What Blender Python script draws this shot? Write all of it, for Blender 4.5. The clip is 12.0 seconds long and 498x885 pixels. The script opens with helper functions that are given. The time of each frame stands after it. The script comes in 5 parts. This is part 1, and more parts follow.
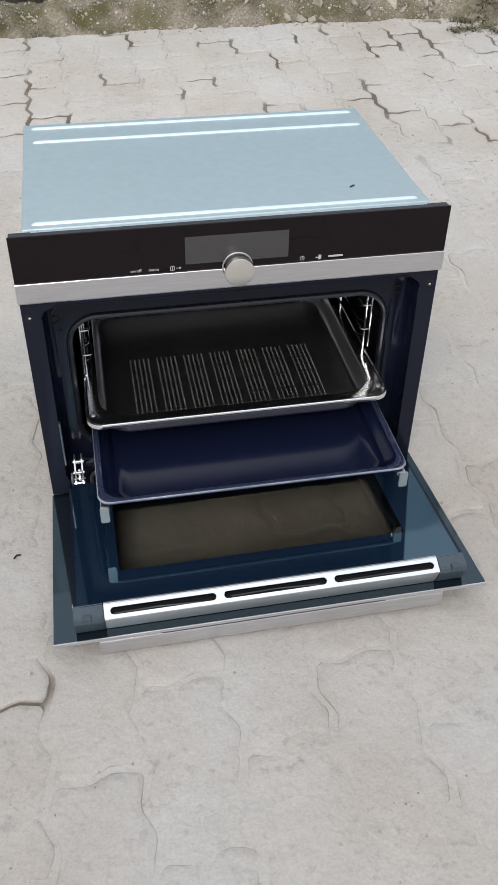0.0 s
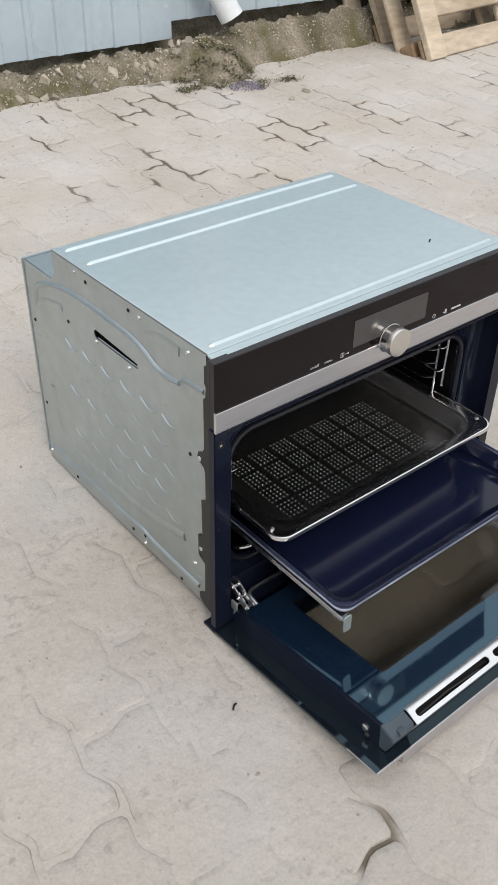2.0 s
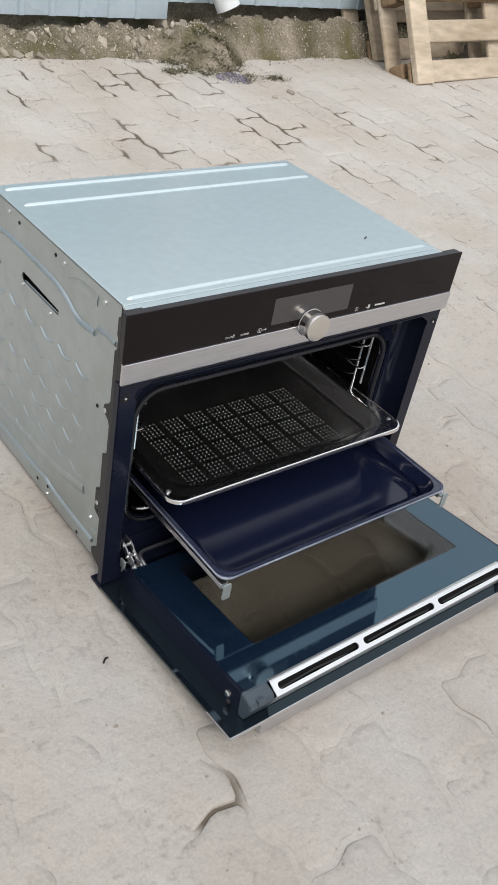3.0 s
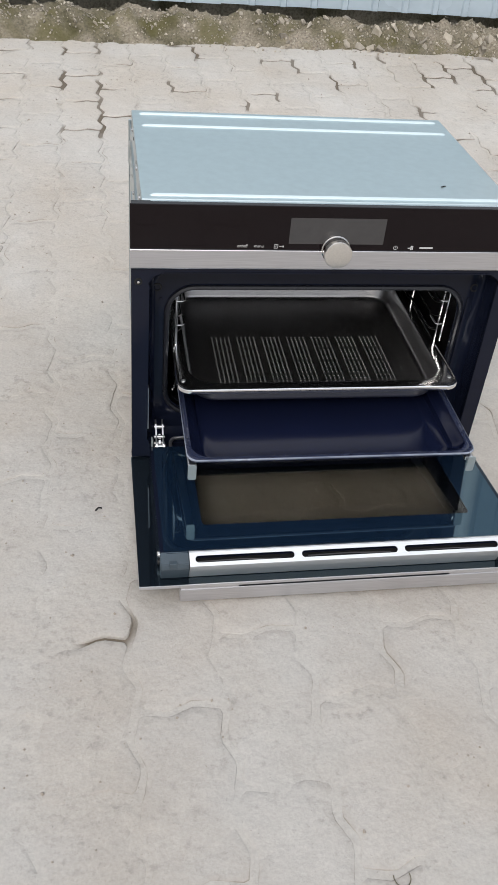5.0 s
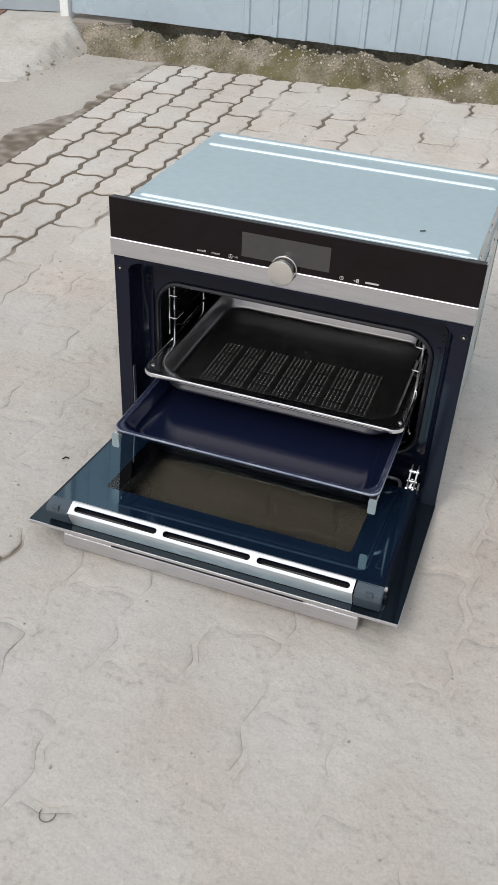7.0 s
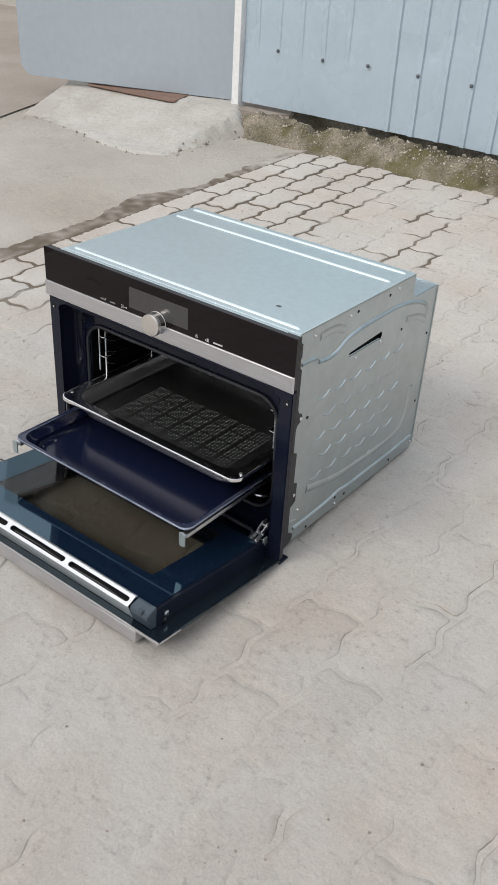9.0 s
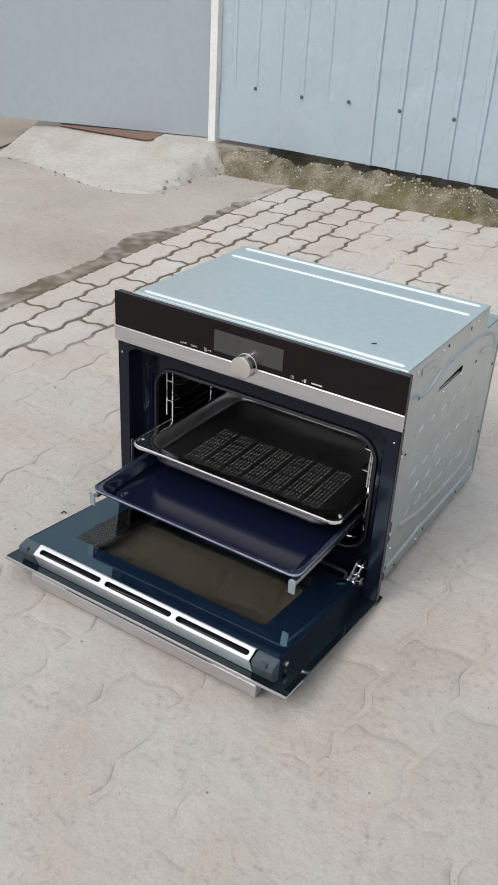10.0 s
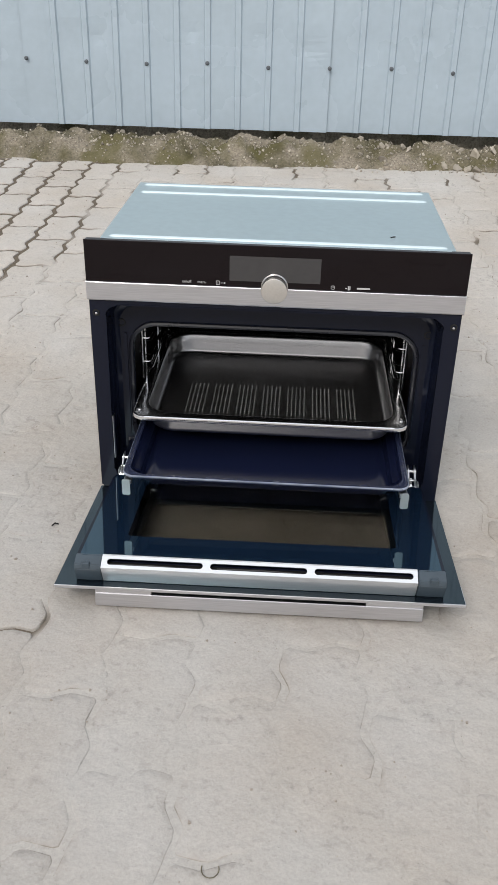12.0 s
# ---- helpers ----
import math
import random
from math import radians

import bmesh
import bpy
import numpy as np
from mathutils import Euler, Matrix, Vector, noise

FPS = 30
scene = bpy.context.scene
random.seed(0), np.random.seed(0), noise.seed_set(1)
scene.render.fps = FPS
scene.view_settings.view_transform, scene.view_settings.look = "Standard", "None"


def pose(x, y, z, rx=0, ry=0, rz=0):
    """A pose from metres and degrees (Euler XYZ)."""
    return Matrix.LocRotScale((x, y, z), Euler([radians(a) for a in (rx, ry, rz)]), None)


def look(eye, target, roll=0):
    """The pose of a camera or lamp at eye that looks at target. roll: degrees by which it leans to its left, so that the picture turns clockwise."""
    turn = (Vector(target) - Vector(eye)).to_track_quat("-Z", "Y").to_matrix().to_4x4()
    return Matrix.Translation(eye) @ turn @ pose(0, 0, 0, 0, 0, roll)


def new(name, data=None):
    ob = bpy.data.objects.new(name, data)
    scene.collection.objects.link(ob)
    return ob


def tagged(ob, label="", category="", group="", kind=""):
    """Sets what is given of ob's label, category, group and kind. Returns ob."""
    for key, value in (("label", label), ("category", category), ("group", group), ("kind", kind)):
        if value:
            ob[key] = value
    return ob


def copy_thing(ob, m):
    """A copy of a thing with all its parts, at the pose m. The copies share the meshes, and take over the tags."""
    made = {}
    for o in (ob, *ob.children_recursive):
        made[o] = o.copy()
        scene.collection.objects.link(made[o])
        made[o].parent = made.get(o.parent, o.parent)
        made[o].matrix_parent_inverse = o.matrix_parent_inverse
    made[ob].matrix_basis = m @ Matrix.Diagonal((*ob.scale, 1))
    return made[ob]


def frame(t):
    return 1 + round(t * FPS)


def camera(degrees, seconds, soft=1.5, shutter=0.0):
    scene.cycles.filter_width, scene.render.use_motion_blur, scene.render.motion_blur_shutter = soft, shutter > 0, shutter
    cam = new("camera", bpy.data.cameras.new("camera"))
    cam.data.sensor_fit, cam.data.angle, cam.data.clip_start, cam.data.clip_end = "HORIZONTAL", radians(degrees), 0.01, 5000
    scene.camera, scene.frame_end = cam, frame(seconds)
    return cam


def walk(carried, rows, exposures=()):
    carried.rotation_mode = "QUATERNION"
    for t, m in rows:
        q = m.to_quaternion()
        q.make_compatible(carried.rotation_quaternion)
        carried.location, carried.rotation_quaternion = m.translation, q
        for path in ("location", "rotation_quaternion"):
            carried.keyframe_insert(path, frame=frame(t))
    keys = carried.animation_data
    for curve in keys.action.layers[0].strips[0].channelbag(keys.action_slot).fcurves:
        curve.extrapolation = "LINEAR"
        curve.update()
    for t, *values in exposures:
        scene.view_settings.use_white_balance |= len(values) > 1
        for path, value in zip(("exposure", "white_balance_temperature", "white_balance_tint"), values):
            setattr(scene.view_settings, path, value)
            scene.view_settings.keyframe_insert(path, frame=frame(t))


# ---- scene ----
cam = camera(31.6, 12.0, soft=0.75)
PATH = [
    (0, (-0.191, -1.061, 0.978), (0.11, 0.446, -0.302), 0.9),
    (0.5, (-0.411, -1.056, 0.984), (0.205, 0.376, -0.269), 3.5),
    (1, (-0.613, -1.021, 1.003), (0.255, 0.286, -0.238), 4.5),
    (1.5, (-0.713, -0.848, 0.971), (0.249, 0.443, -0.215), 1.6),
    (2, (-0.817, -0.695, 0.984), (0.214, 0.548, -0.195), 1.1),
    (2.5, (-0.889, -0.677, 0.993), (0.295, 0.421, -0.188), 2.5),
    (3, (-0.793, -0.768, 0.96), (0.329, 0.411, -0.203), 11.6),
    (3.2, (-0.752, -0.817, 0.944), (0.277, 0.405, -0.259), 13.4),
    (4.8, (-0.421, -1.14, 0.961), (0.039, 0.366, -0.272), 7.6),
    (5, (-0.335, -1.152, 0.955), (-0.018, 0.392, -0.275), 5.7),
    (5.5, (-0.18, -1.215, 0.978), (-0.005, 0.36, -0.242), 2.0),
    (6, (-0.004, -1.291, 1.007), (-0.054, 0.318, -0.181), 3.8),
    (6.5, (0.179, -1.242, 0.991), (-0.124, 0.336, -0.199), 2.6),
    (6.7, (0.253, -1.214, 0.975), (-0.135, 0.348, -0.212), 2.9),
    (8.3, (0.802, -1.18, 1.012), (-0.133, 0.215, -0.074), 1.6),
    (8.5, (0.885, -1.112, 1.024), (-0.089, 0.274, -0.039), 2.5),
    (9, (0.987, -1.05, 1.047), (-0.021, 0.316, -0.01), 3.4),
    (9.5, (0.942, -1.069, 1.04), (-0.065, 0.299, -0.016), 2.7),
    (10, (0.735, -1.182, 1.032), (-0.174, 0.3, 0.043), 3.2),
    (10.5, (0.528, -1.287, 1.041), (-0.103, 0.295, -0.007), 1.6),
    (11, (0.346, -1.322, 0.957), (-0.168, 0.318, -0.066), 1.8),
    (11.5, (0.181, -1.308, 0.923), (-0.135, 0.328, -0.184), 0.1),
    (12, (0.031, -1.317, 0.858), (-0.055, 0.423, -0.124), 1.4),
]
walk(cam, [(t, look(eye, target, roll)) for t, eye, target, roll in PATH],
     [(0, 0.04, 6300, 10), (1.2, 0.02, 6500, 10), (2.5, 0.06, 6590, 10), (3.2, 0.06, 6540, 10), (5, 0.06, 6420, 10), (6.5, 0.05, 6430, 10), (8.5, 0.0, 6460, 10), (12, 0.0, 6460, 10)])

# ---- light ----
SUN_ELEVATION, SUN_AZIMUTH = 43.0, 200.0
world = bpy.data.worlds.new("overcast_sky")
scene.world = world
world.use_nodes = True
wn, wl = world.node_tree.nodes, world.node_tree.links
wn.clear()
sky = wn.new("ShaderNodeTexSky")
sky.sky_type = "NISHITA"
sky.sun_disc = False
sky.sun_elevation, sky.sun_rotation = radians(SUN_ELEVATION), radians(SUN_AZIMUTH)
sky.air_density, sky.dust_density, sky.ozone_density = 1.0, 6.0, 1.0
veil = wn.new("ShaderNodeMix")
veil.data_type = "RGBA"
veil.inputs[0].default_value = 0.72
veil.inputs[7].default_value = (9.0, 9.3, 9.7, 1)
back = wn.new("ShaderNodeBackground")
back.inputs["Strength"].default_value = 0.112
wout = wn.new("ShaderNodeOutputWorld")
wl.new(sky.outputs[0], veil.inputs[6])
# an overcast dome is brighter overhead than at the horizon
dome = wn.new("ShaderNodeTexCoord")
split = wn.new("ShaderNodeSeparateXYZ")
wl.new(dome.outputs["Generated"], split.inputs[0])
lift = wn.new("ShaderNodeMapRange")
lift.inputs[1].default_value, lift.inputs[2].default_value, lift.inputs[3].default_value, lift.inputs[4].default_value = 0.0, 1.0, 0.6, 1.45
wl.new(split.outputs["Z"], lift.inputs[0])
gain = wn.new("ShaderNodeVectorMath")
gain.operation = "SCALE"
wl.new(veil.outputs[2], gain.inputs[0])
wl.new(lift.outputs[0], gain.inputs["Scale"])
wl.new(gain.outputs[0], back.inputs["Color"])
wl.new(back.outputs[0], wout.inputs[0])

sun = new("sun", bpy.data.lights.new("sun", "SUN"))
sun.data.energy, sun.data.angle, sun.data.color = 1.3, radians(25), (1.0, 0.97, 0.93)
sun_from = Vector((math.sin(radians(SUN_AZIMUTH)) * math.cos(radians(SUN_ELEVATION)),
                   math.cos(radians(SUN_AZIMUTH)) * math.cos(radians(SUN_ELEVATION)), math.sin(radians(SUN_ELEVATION))))
sun.matrix_world = look(sun_from * 30, (0, 0, 0))

# ---- materials ----


def material(name, base, rough=0.6, metal=0.0, dark=None, grain=60.0, stain=3.0, stain_amount=0.5, grain_amount=0.06,
             bump=0.0, bump_scale=200.0, rough_var=0.1, per_object=0.0, coat=0.0, stretch=None, spec=0.5, washed=None, flecks=0.0, spec_tint=None, ior=1.5, paler=0.0, edge_lines=None):
    """A surface with two scales of colour variation, uneven roughness and fine relief."""
    m = bpy.data.materials.new(name)
    m.use_nodes = True
    n, l = m.node_tree.nodes, m.node_tree.links
    b = n["Principled BSDF"]
    b.inputs["Metallic"].default_value = metal
    b.inputs["Coat Weight"].default_value = coat
    b.inputs["Coat Roughness"].default_value = 0.03
    b.inputs["Specular IOR Level"].default_value = spec
    b.inputs["IOR"].default_value = ior
    if spec_tint:
        b.inputs["Specular Tint"].default_value = (*spec_tint, 1)
    geo = n.new("ShaderNodeNewGeometry")
    place = geo.outputs["Position"]
    if stretch:
        mp = n.new("ShaderNodeMapping")
        mp.inputs["Scale"].default_value = stretch
        l.new(place, mp.inputs["Vector"])
        place = mp.outputs[0]
    big = n.new("ShaderNodeTexNoise")
    big.inputs["Scale"].default_value, big.inputs["Detail"].default_value = stain, 5
    fine = n.new("ShaderNodeTexNoise")
    fine.inputs["Scale"].default_value, fine.inputs["Detail"].default_value = grain, 4
    for t in (big, fine):
        l.new(place, t.inputs["Vector"])
    dark = dark or tuple(c * 0.6 for c in base)
    ramp = n.new("ShaderNodeMapRange")
    ramp.inputs[1].default_value, ramp.inputs[2].default_value = 0.35, 0.7
    ramp.inputs[4].default_value = stain_amount
    l.new(big.outputs[0], ramp.inputs[0])
    mix = n.new("ShaderNodeMix")
    mix.data_type = "RGBA"
    mix.inputs[6].default_value, mix.inputs[7].default_value = (*base, 1), (*dark, 1)
    l.new(ramp.outputs[0], mix.inputs[0])
    gr = n.new("ShaderNodeMapRange")
    gr.inputs[1].default_value, gr.inputs[2].default_value = 0.3, 0.7
    gr.inputs[3].default_value, gr.inputs[4].default_value = 1 - grain_amount, 1 + grain_amount
    l.new(fine.outputs[0], gr.inputs[0])
    level = gr.outputs[0]
    if per_object:
        info = n.new("ShaderNodeObjectInfo")
        isl = n.new("ShaderNodeMath")
        isl.operation = "ADD"
        l.new(info.outputs["Random"], isl.inputs[0])
        l.new(geo.outputs["Random Per Island"], isl.inputs[1])
        fr = n.new("ShaderNodeMath")
        fr.operation = "FRACT"
        l.new(isl.outputs[0], fr.inputs[0])
        po = n.new("ShaderNodeMapRange")
        po.inputs[3].default_value, po.inputs[4].default_value = 1 - per_object, 1 + per_object
        l.new(fr.outputs[0], po.inputs[0])
        mul = n.new("ShaderNodeMath")
        mul.operation = "MULTIPLY"
        l.new(level, mul.inputs[0])
        l.new(po.outputs[0], mul.inputs[1])
        level = mul.outputs[0]
    sc = n.new("ShaderNodeVectorMath")
    sc.operation = "SCALE"
    l.new(mix.outputs[2], sc.inputs[0])
    l.new(level, sc.inputs["Scale"])
    tint = sc.outputs[0]
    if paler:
        # tint scaled up with y, so the ground grows paler, broken by noise
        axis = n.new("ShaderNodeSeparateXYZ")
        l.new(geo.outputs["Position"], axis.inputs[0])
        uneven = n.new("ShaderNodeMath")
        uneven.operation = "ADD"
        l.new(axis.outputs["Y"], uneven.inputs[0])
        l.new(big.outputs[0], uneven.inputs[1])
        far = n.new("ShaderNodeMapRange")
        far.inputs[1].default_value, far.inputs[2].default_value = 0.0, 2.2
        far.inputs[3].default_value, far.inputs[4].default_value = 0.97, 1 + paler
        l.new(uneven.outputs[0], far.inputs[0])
        open_or_paler = n.new("ShaderNodeVectorMath")
        open_or_paler.operation = "SCALE"
        l.new(tint, open_or_paler.inputs[0])
        l.new(far.outputs[0], open_or_paler.inputs["Scale"])
        tint = open_or_paler.outputs[0]
    if flecks:
        # small dark specks, scuffs and paler dusty scrapes
        for scale, lo, hi, amount, shade in ((260, 0.68, 0.76, flecks * 0.8, 0.55), (120, 0.6, 0.7, flecks * 0.5, 0.7), (30, 0.6, 0.76, flecks * 0.4, 0.84), (12, 0.54, 0.72, flecks * 0.5, 1.14), (2.3, 0.48, 0.66, flecks * 0.5, 0.88)):
            ft = n.new("ShaderNodeTexNoise")
            ft.inputs["Scale"].default_value, ft.inputs["Detail"].default_value, ft.inputs["Distortion"].default_value = scale, 6, 0.25
            l.new(place, ft.inputs["Vector"])
            fr2 = n.new("ShaderNodeMapRange")
            fr2.inputs[1].default_value, fr2.inputs[2].default_value, fr2.inputs[4].default_value = lo, hi, amount
            l.new(ft.outputs[0], fr2.inputs[0])
            fs = n.new("ShaderNodeVectorMath")
            fs.operation = "SCALE"
            fs.inputs["Scale"].default_value = shade
            l.new(tint, fs.inputs[0])
            fm = n.new("ShaderNodeMix")
            fm.data_type = "RGBA"
            l.new(fr2.outputs[0], fm.inputs[0])
            l.new(tint, fm.inputs[6])
            l.new(fs.outputs[0], fm.inputs[7])
            tint = fm.outputs[2]
        # crumbled patches: short dark nicks and pale dust between them
        crumb = n.new("ShaderNodeTexNoise")
        crumb.inputs["Scale"].default_value, crumb.inputs["Detail"].default_value, crumb.inputs["Roughness"].default_value = 55, 5, 0.65
        patch = n.new("ShaderNodeTexNoise")
        patch.inputs["Scale"].default_value, patch.inputs["Detail"].default_value, patch.inputs["Roughness"].default_value = 6.5, 4, 0.6
        for t in (crumb, patch):
            l.new(place, t.inputs["Vector"])
        where = n.new("ShaderNodeMapRange")
        where.inputs[1].default_value, where.inputs[2].default_value = 0.43, 0.58
        l.new(patch.outputs[0], where.inputs[0])
        for lo, hi, shade in ((0.55, 0.68, 0.66), (0.44, 0.34, 1.08)):
            nick = n.new("ShaderNodeMapRange")
            nick.inputs[1].default_value, nick.inputs[2].default_value, nick.inputs[4].default_value = lo, hi, 0.7 * flecks
            l.new(crumb.outputs[0], nick.inputs[0])
            both = n.new("ShaderNodeMath")
            both.operation = "MULTIPLY"
            l.new(nick.outputs[0], both.inputs[0])
            l.new(where.outputs[0], both.inputs[1])
            ls = n.new("ShaderNodeVectorMath")
            ls.operation = "SCALE"
            ls.inputs["Scale"].default_value = shade
            l.new(tint, ls.inputs[0])
            lm = n.new("ShaderNodeMix")
            lm.data_type = "RGBA"
            l.new(both.outputs[0], lm.inputs[0])
            l.new(tint, lm.inputs[6])
            l.new(ls.outputs[0], lm.inputs[7])
            tint = lm.outputs[2]
    if edge_lines:
        # broken crack lines along the stones' edges, their shade put into the colour
        near_edge = n.new("ShaderNodeAttribute")
        near_edge.attribute_name = "edge"
        for scale, lo, hi, amount, shade in ((9, 0.5, 0.62, 0.8, edge_lines), (17, 0.47, 0.36, 0.5, tuple(min(1, c * 1.16) for c in base))):
            gate = n.new("ShaderNodeTexNoise")
            gate.inputs["Scale"].default_value, gate.inputs["Detail"].default_value, gate.inputs["Roughness"].default_value = scale, 7, 0.65
            l.new(geo.outputs["Position"], gate.inputs["Vector"])
            open_at = n.new("ShaderNodeMapRange")
            open_at.inputs[1].default_value, open_at.inputs[2].default_value, open_at.inputs[4].default_value = lo, hi, amount
            l.new(gate.outputs[0], open_at.inputs[0])
            on_edge = n.new("ShaderNodeMath")
            on_edge.operation = "MULTIPLY"
            l.new(open_at.outputs[0], on_edge.inputs[0])
            l.new(near_edge.outputs["Fac"], on_edge.inputs[1])
            gm = n.new("ShaderNodeMix")
            gm.data_type = "RGBA"
            gm.inputs[7].default_value = (*shade, 1)
            l.new(on_edge.outputs[0], gm.inputs[0])
            l.new(tint, gm.inputs[6])
            tint = gm.outputs[2]
    if washed:
        at = n.new("ShaderNodeAttribute")
        at.attribute_name = "washed"
        wm = n.new("ShaderNodeMix")
        wm.data_type = "RGBA"
        wm.inputs[7].default_value = (*washed, 1)
        l.new(at.outputs["Fac"], wm.inputs[0])
        l.new(tint, wm.inputs[6])
        tint = wm.outputs[2]
    l.new(tint, b.inputs["Base Color"])
    rr = n.new("ShaderNodeMapRange")
    rr.inputs[3].default_value, rr.inputs[4].default_value = max(0.02, rough - rough_var), min(1, rough + rough_var)
    l.new(big.outputs[0], rr.inputs[0])
    l.new(rr.outputs[0], b.inputs["Roughness"])
    if bump:
        bt = n.new("ShaderNodeTexNoise")
        bt.inputs["Scale"].default_value, bt.inputs["Detail"].default_value = bump_scale, 6
        l.new(place, bt.inputs["Vector"])
        bp = n.new("ShaderNodeBump")
        bp.inputs["Strength"].default_value, bp.inputs["Distance"].default_value = bump, 0.004
        height = bt.outputs[0]
        if flecks:
            lump = n.new("ShaderNodeTexNoise")
            lump.inputs["Scale"].default_value, lump.inputs["Detail"].default_value, lump.inputs["Roughness"].default_value = bump_scale * 0.35, 8, 0.6
            l.new(place, lump.inputs["Vector"])
            add = n.new("ShaderNodeMath")
            add.operation = "MULTIPLY_ADD"
            add.inputs[1].default_value = 2.2
            l.new(lump.outputs[0], add.inputs[0])
            l.new(bt.outputs[0], add.inputs[2])
            height = add.outputs[0]
        l.new(height, bp.inputs["Height"])
        l.new(bp.outputs[0], b.inputs["Normal"])
    return m


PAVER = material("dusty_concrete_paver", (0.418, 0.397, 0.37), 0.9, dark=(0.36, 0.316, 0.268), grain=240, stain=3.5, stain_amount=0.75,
                 grain_amount=0.07, bump=0.55, bump_scale=65, per_object=0.03, spec=0.4, flecks=1.0, paler=0.24, edge_lines=(0.19, 0.16, 0.128))
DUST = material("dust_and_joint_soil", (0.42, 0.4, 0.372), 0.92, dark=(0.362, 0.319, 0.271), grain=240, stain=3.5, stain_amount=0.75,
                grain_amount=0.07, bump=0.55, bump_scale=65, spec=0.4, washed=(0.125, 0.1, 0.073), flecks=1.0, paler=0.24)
CONCRETE = material("worn_concrete", (0.44, 0.415, 0.375), 0.9, dark=(0.32, 0.285, 0.24), grain=200, stain=1.6, stain_amount=0.8,
                    grain_amount=0.08, bump=0.5, bump_scale=80, spec=0.2, flecks=1.0)
CEMENT = material("pale_cement", (0.5, 0.482, 0.45), 0.9, dark=(0.42, 0.395, 0.355), grain=120, stain=6, stain_amount=0.9, grain_amount=0.1, bump=0.8, bump_scale=50, spec=0.2, flecks=1.0, washed=(0.405, 0.378, 0.335))
SOIL = material("dry_soil", (0.285, 0.25, 0.2), 0.95, dark=(0.085, 0.078, 0.046), grain=120, stain=7.5, stain_amount=1.0, grain_amount=0.4,
                bump=1.0, bump_scale=60, spec=0.1, flecks=1.0, washed=(0.1, 0.092, 0.036))
PEBBLE = material("pale_pebble", (0.41, 0.372, 0.312), 0.95, dark=(0.22, 0.195, 0.155), grain=80, stain=30, per_object=0.35, spec=0.2)
FENCE = material("painted_sheet_metal", (0.4, 0.48, 0.543), 0.27, dark=(0.345, 0.425, 0.495), grain=30, stain=2.5, stain_amount=0.25,
                 grain_amount=0.03, bump=0.3, bump_scale=4, spec=0.5)
GATE = material("painted_gate_metal", (0.375, 0.425, 0.467), 0.38, dark=(0.33, 0.38, 0.425), grain=25, stain=2, stain_amount=0.6,
                grain_amount=0.03, bump=0.1, bump_scale=4)
WHITE_PAINT = material("white_paint", (0.75, 0.76, 0.76), 0.5, grain=50, stain=8, dark=(0.6, 0.6, 0.58), stain_amount=0.4, grain_amount=0.05)
RUST = material("red_oxide_plate", (0.23, 0.145, 0.11), 0.8, grain=60, stain=10)
WOOD = material("weathered_pine", (0.5, 0.425, 0.33), 0.8, dark=(0.31, 0.24, 0.165), grain=40, stain=6, stain_amount=0.8, grain_amount=0.18,
                bump=0.4, bump_scale=60, per_object=0.15, stretch=(0.25, 1, 1))
DAMP_WOOD = material("damp_brown_pine", (0.27, 0.185, 0.11), 0.85, dark=(0.15, 0.1, 0.06), grain=50, stain=9, stain_amount=0.8, grain_amount=0.2, bump=0.4, bump_scale=60, per_object=0.2)
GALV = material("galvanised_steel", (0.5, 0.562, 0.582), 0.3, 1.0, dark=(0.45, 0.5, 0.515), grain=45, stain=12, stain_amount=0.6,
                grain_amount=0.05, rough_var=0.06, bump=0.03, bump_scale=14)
# paler than the side sheets' steel, in nearly the same hue
TOP_STEEL = material("pale_top_steel", (0.712, 0.806, 0.815), 0.3, 1.0, dark=(0.682, 0.77, 0.78), grain=70, stain=4, stain_amount=0.5,
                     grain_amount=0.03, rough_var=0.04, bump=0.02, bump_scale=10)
STEEL = material("brushed_stainless", (0.68, 0.68, 0.71), 0.3, 1.0, dark=(0.62, 0.62, 0.65), grain=700, stain=8, stain_amount=0.4,
                 grain_amount=0.08, rough_var=0.05, stretch=(0.03, 1, 1))
PAN = material("pan_stainless", (0.6, 0.595, 0.6), 0.29, 1.0, dark=(0.56, 0.555, 0.56), grain=220, stain=5, stain_amount=0.4,
               grain_amount=0.03, rough_var=0.03)
PUNCHED = material("punched_steel_edge", (0.4, 0.4, 0.405), 0.5, 1.0, dark=(0.29, 0.29, 0.295), grain=150, stain=20)
RIM_STEEL = material("polished_rim", (0.85, 0.85, 0.86), 0.2, 1.0, dark=(0.8, 0.8, 0.81), grain=100, stain=12, grain_amount=0.03, rough_var=0.03)
CHROME = material("chrome_wire", (0.75, 0.75, 0.75), 0.15, 1.0, grain=100, stain=30, grain_amount=0.05, rough_var=0.04)
ALU = material("white_anodised_trim", (0.78, 0.79, 0.8), 0.32, 0.85, dark=(0.72, 0.73, 0.74), grain=500, stain=20, stain_amount=0.3,
               grain_amount=0.04, stretch=(0.05, 1, 1))
BLACK_GLASS = material("black_panel_glass", (0.007, 0.004, 0.005), 0.035, dark=(0.007, 0.0045, 0.0055), grain=90, stain=9, rough_var=0.02, spec=0.22)
DISPLAY = material("display_glass", (0.05, 0.048, 0.049), 0.1, dark=(0.048, 0.046, 0.047), grain=90, stain=9, rough_var=0.03)
ENAMEL = material("navy_black_enamel", (0.007, 0.0092, 0.02), 0.13, dark=(0.0055, 0.0073, 0.016), grain=120, stain=12, rough_var=0.04, spec=0.25, bump=0.04, bump_scale=30)
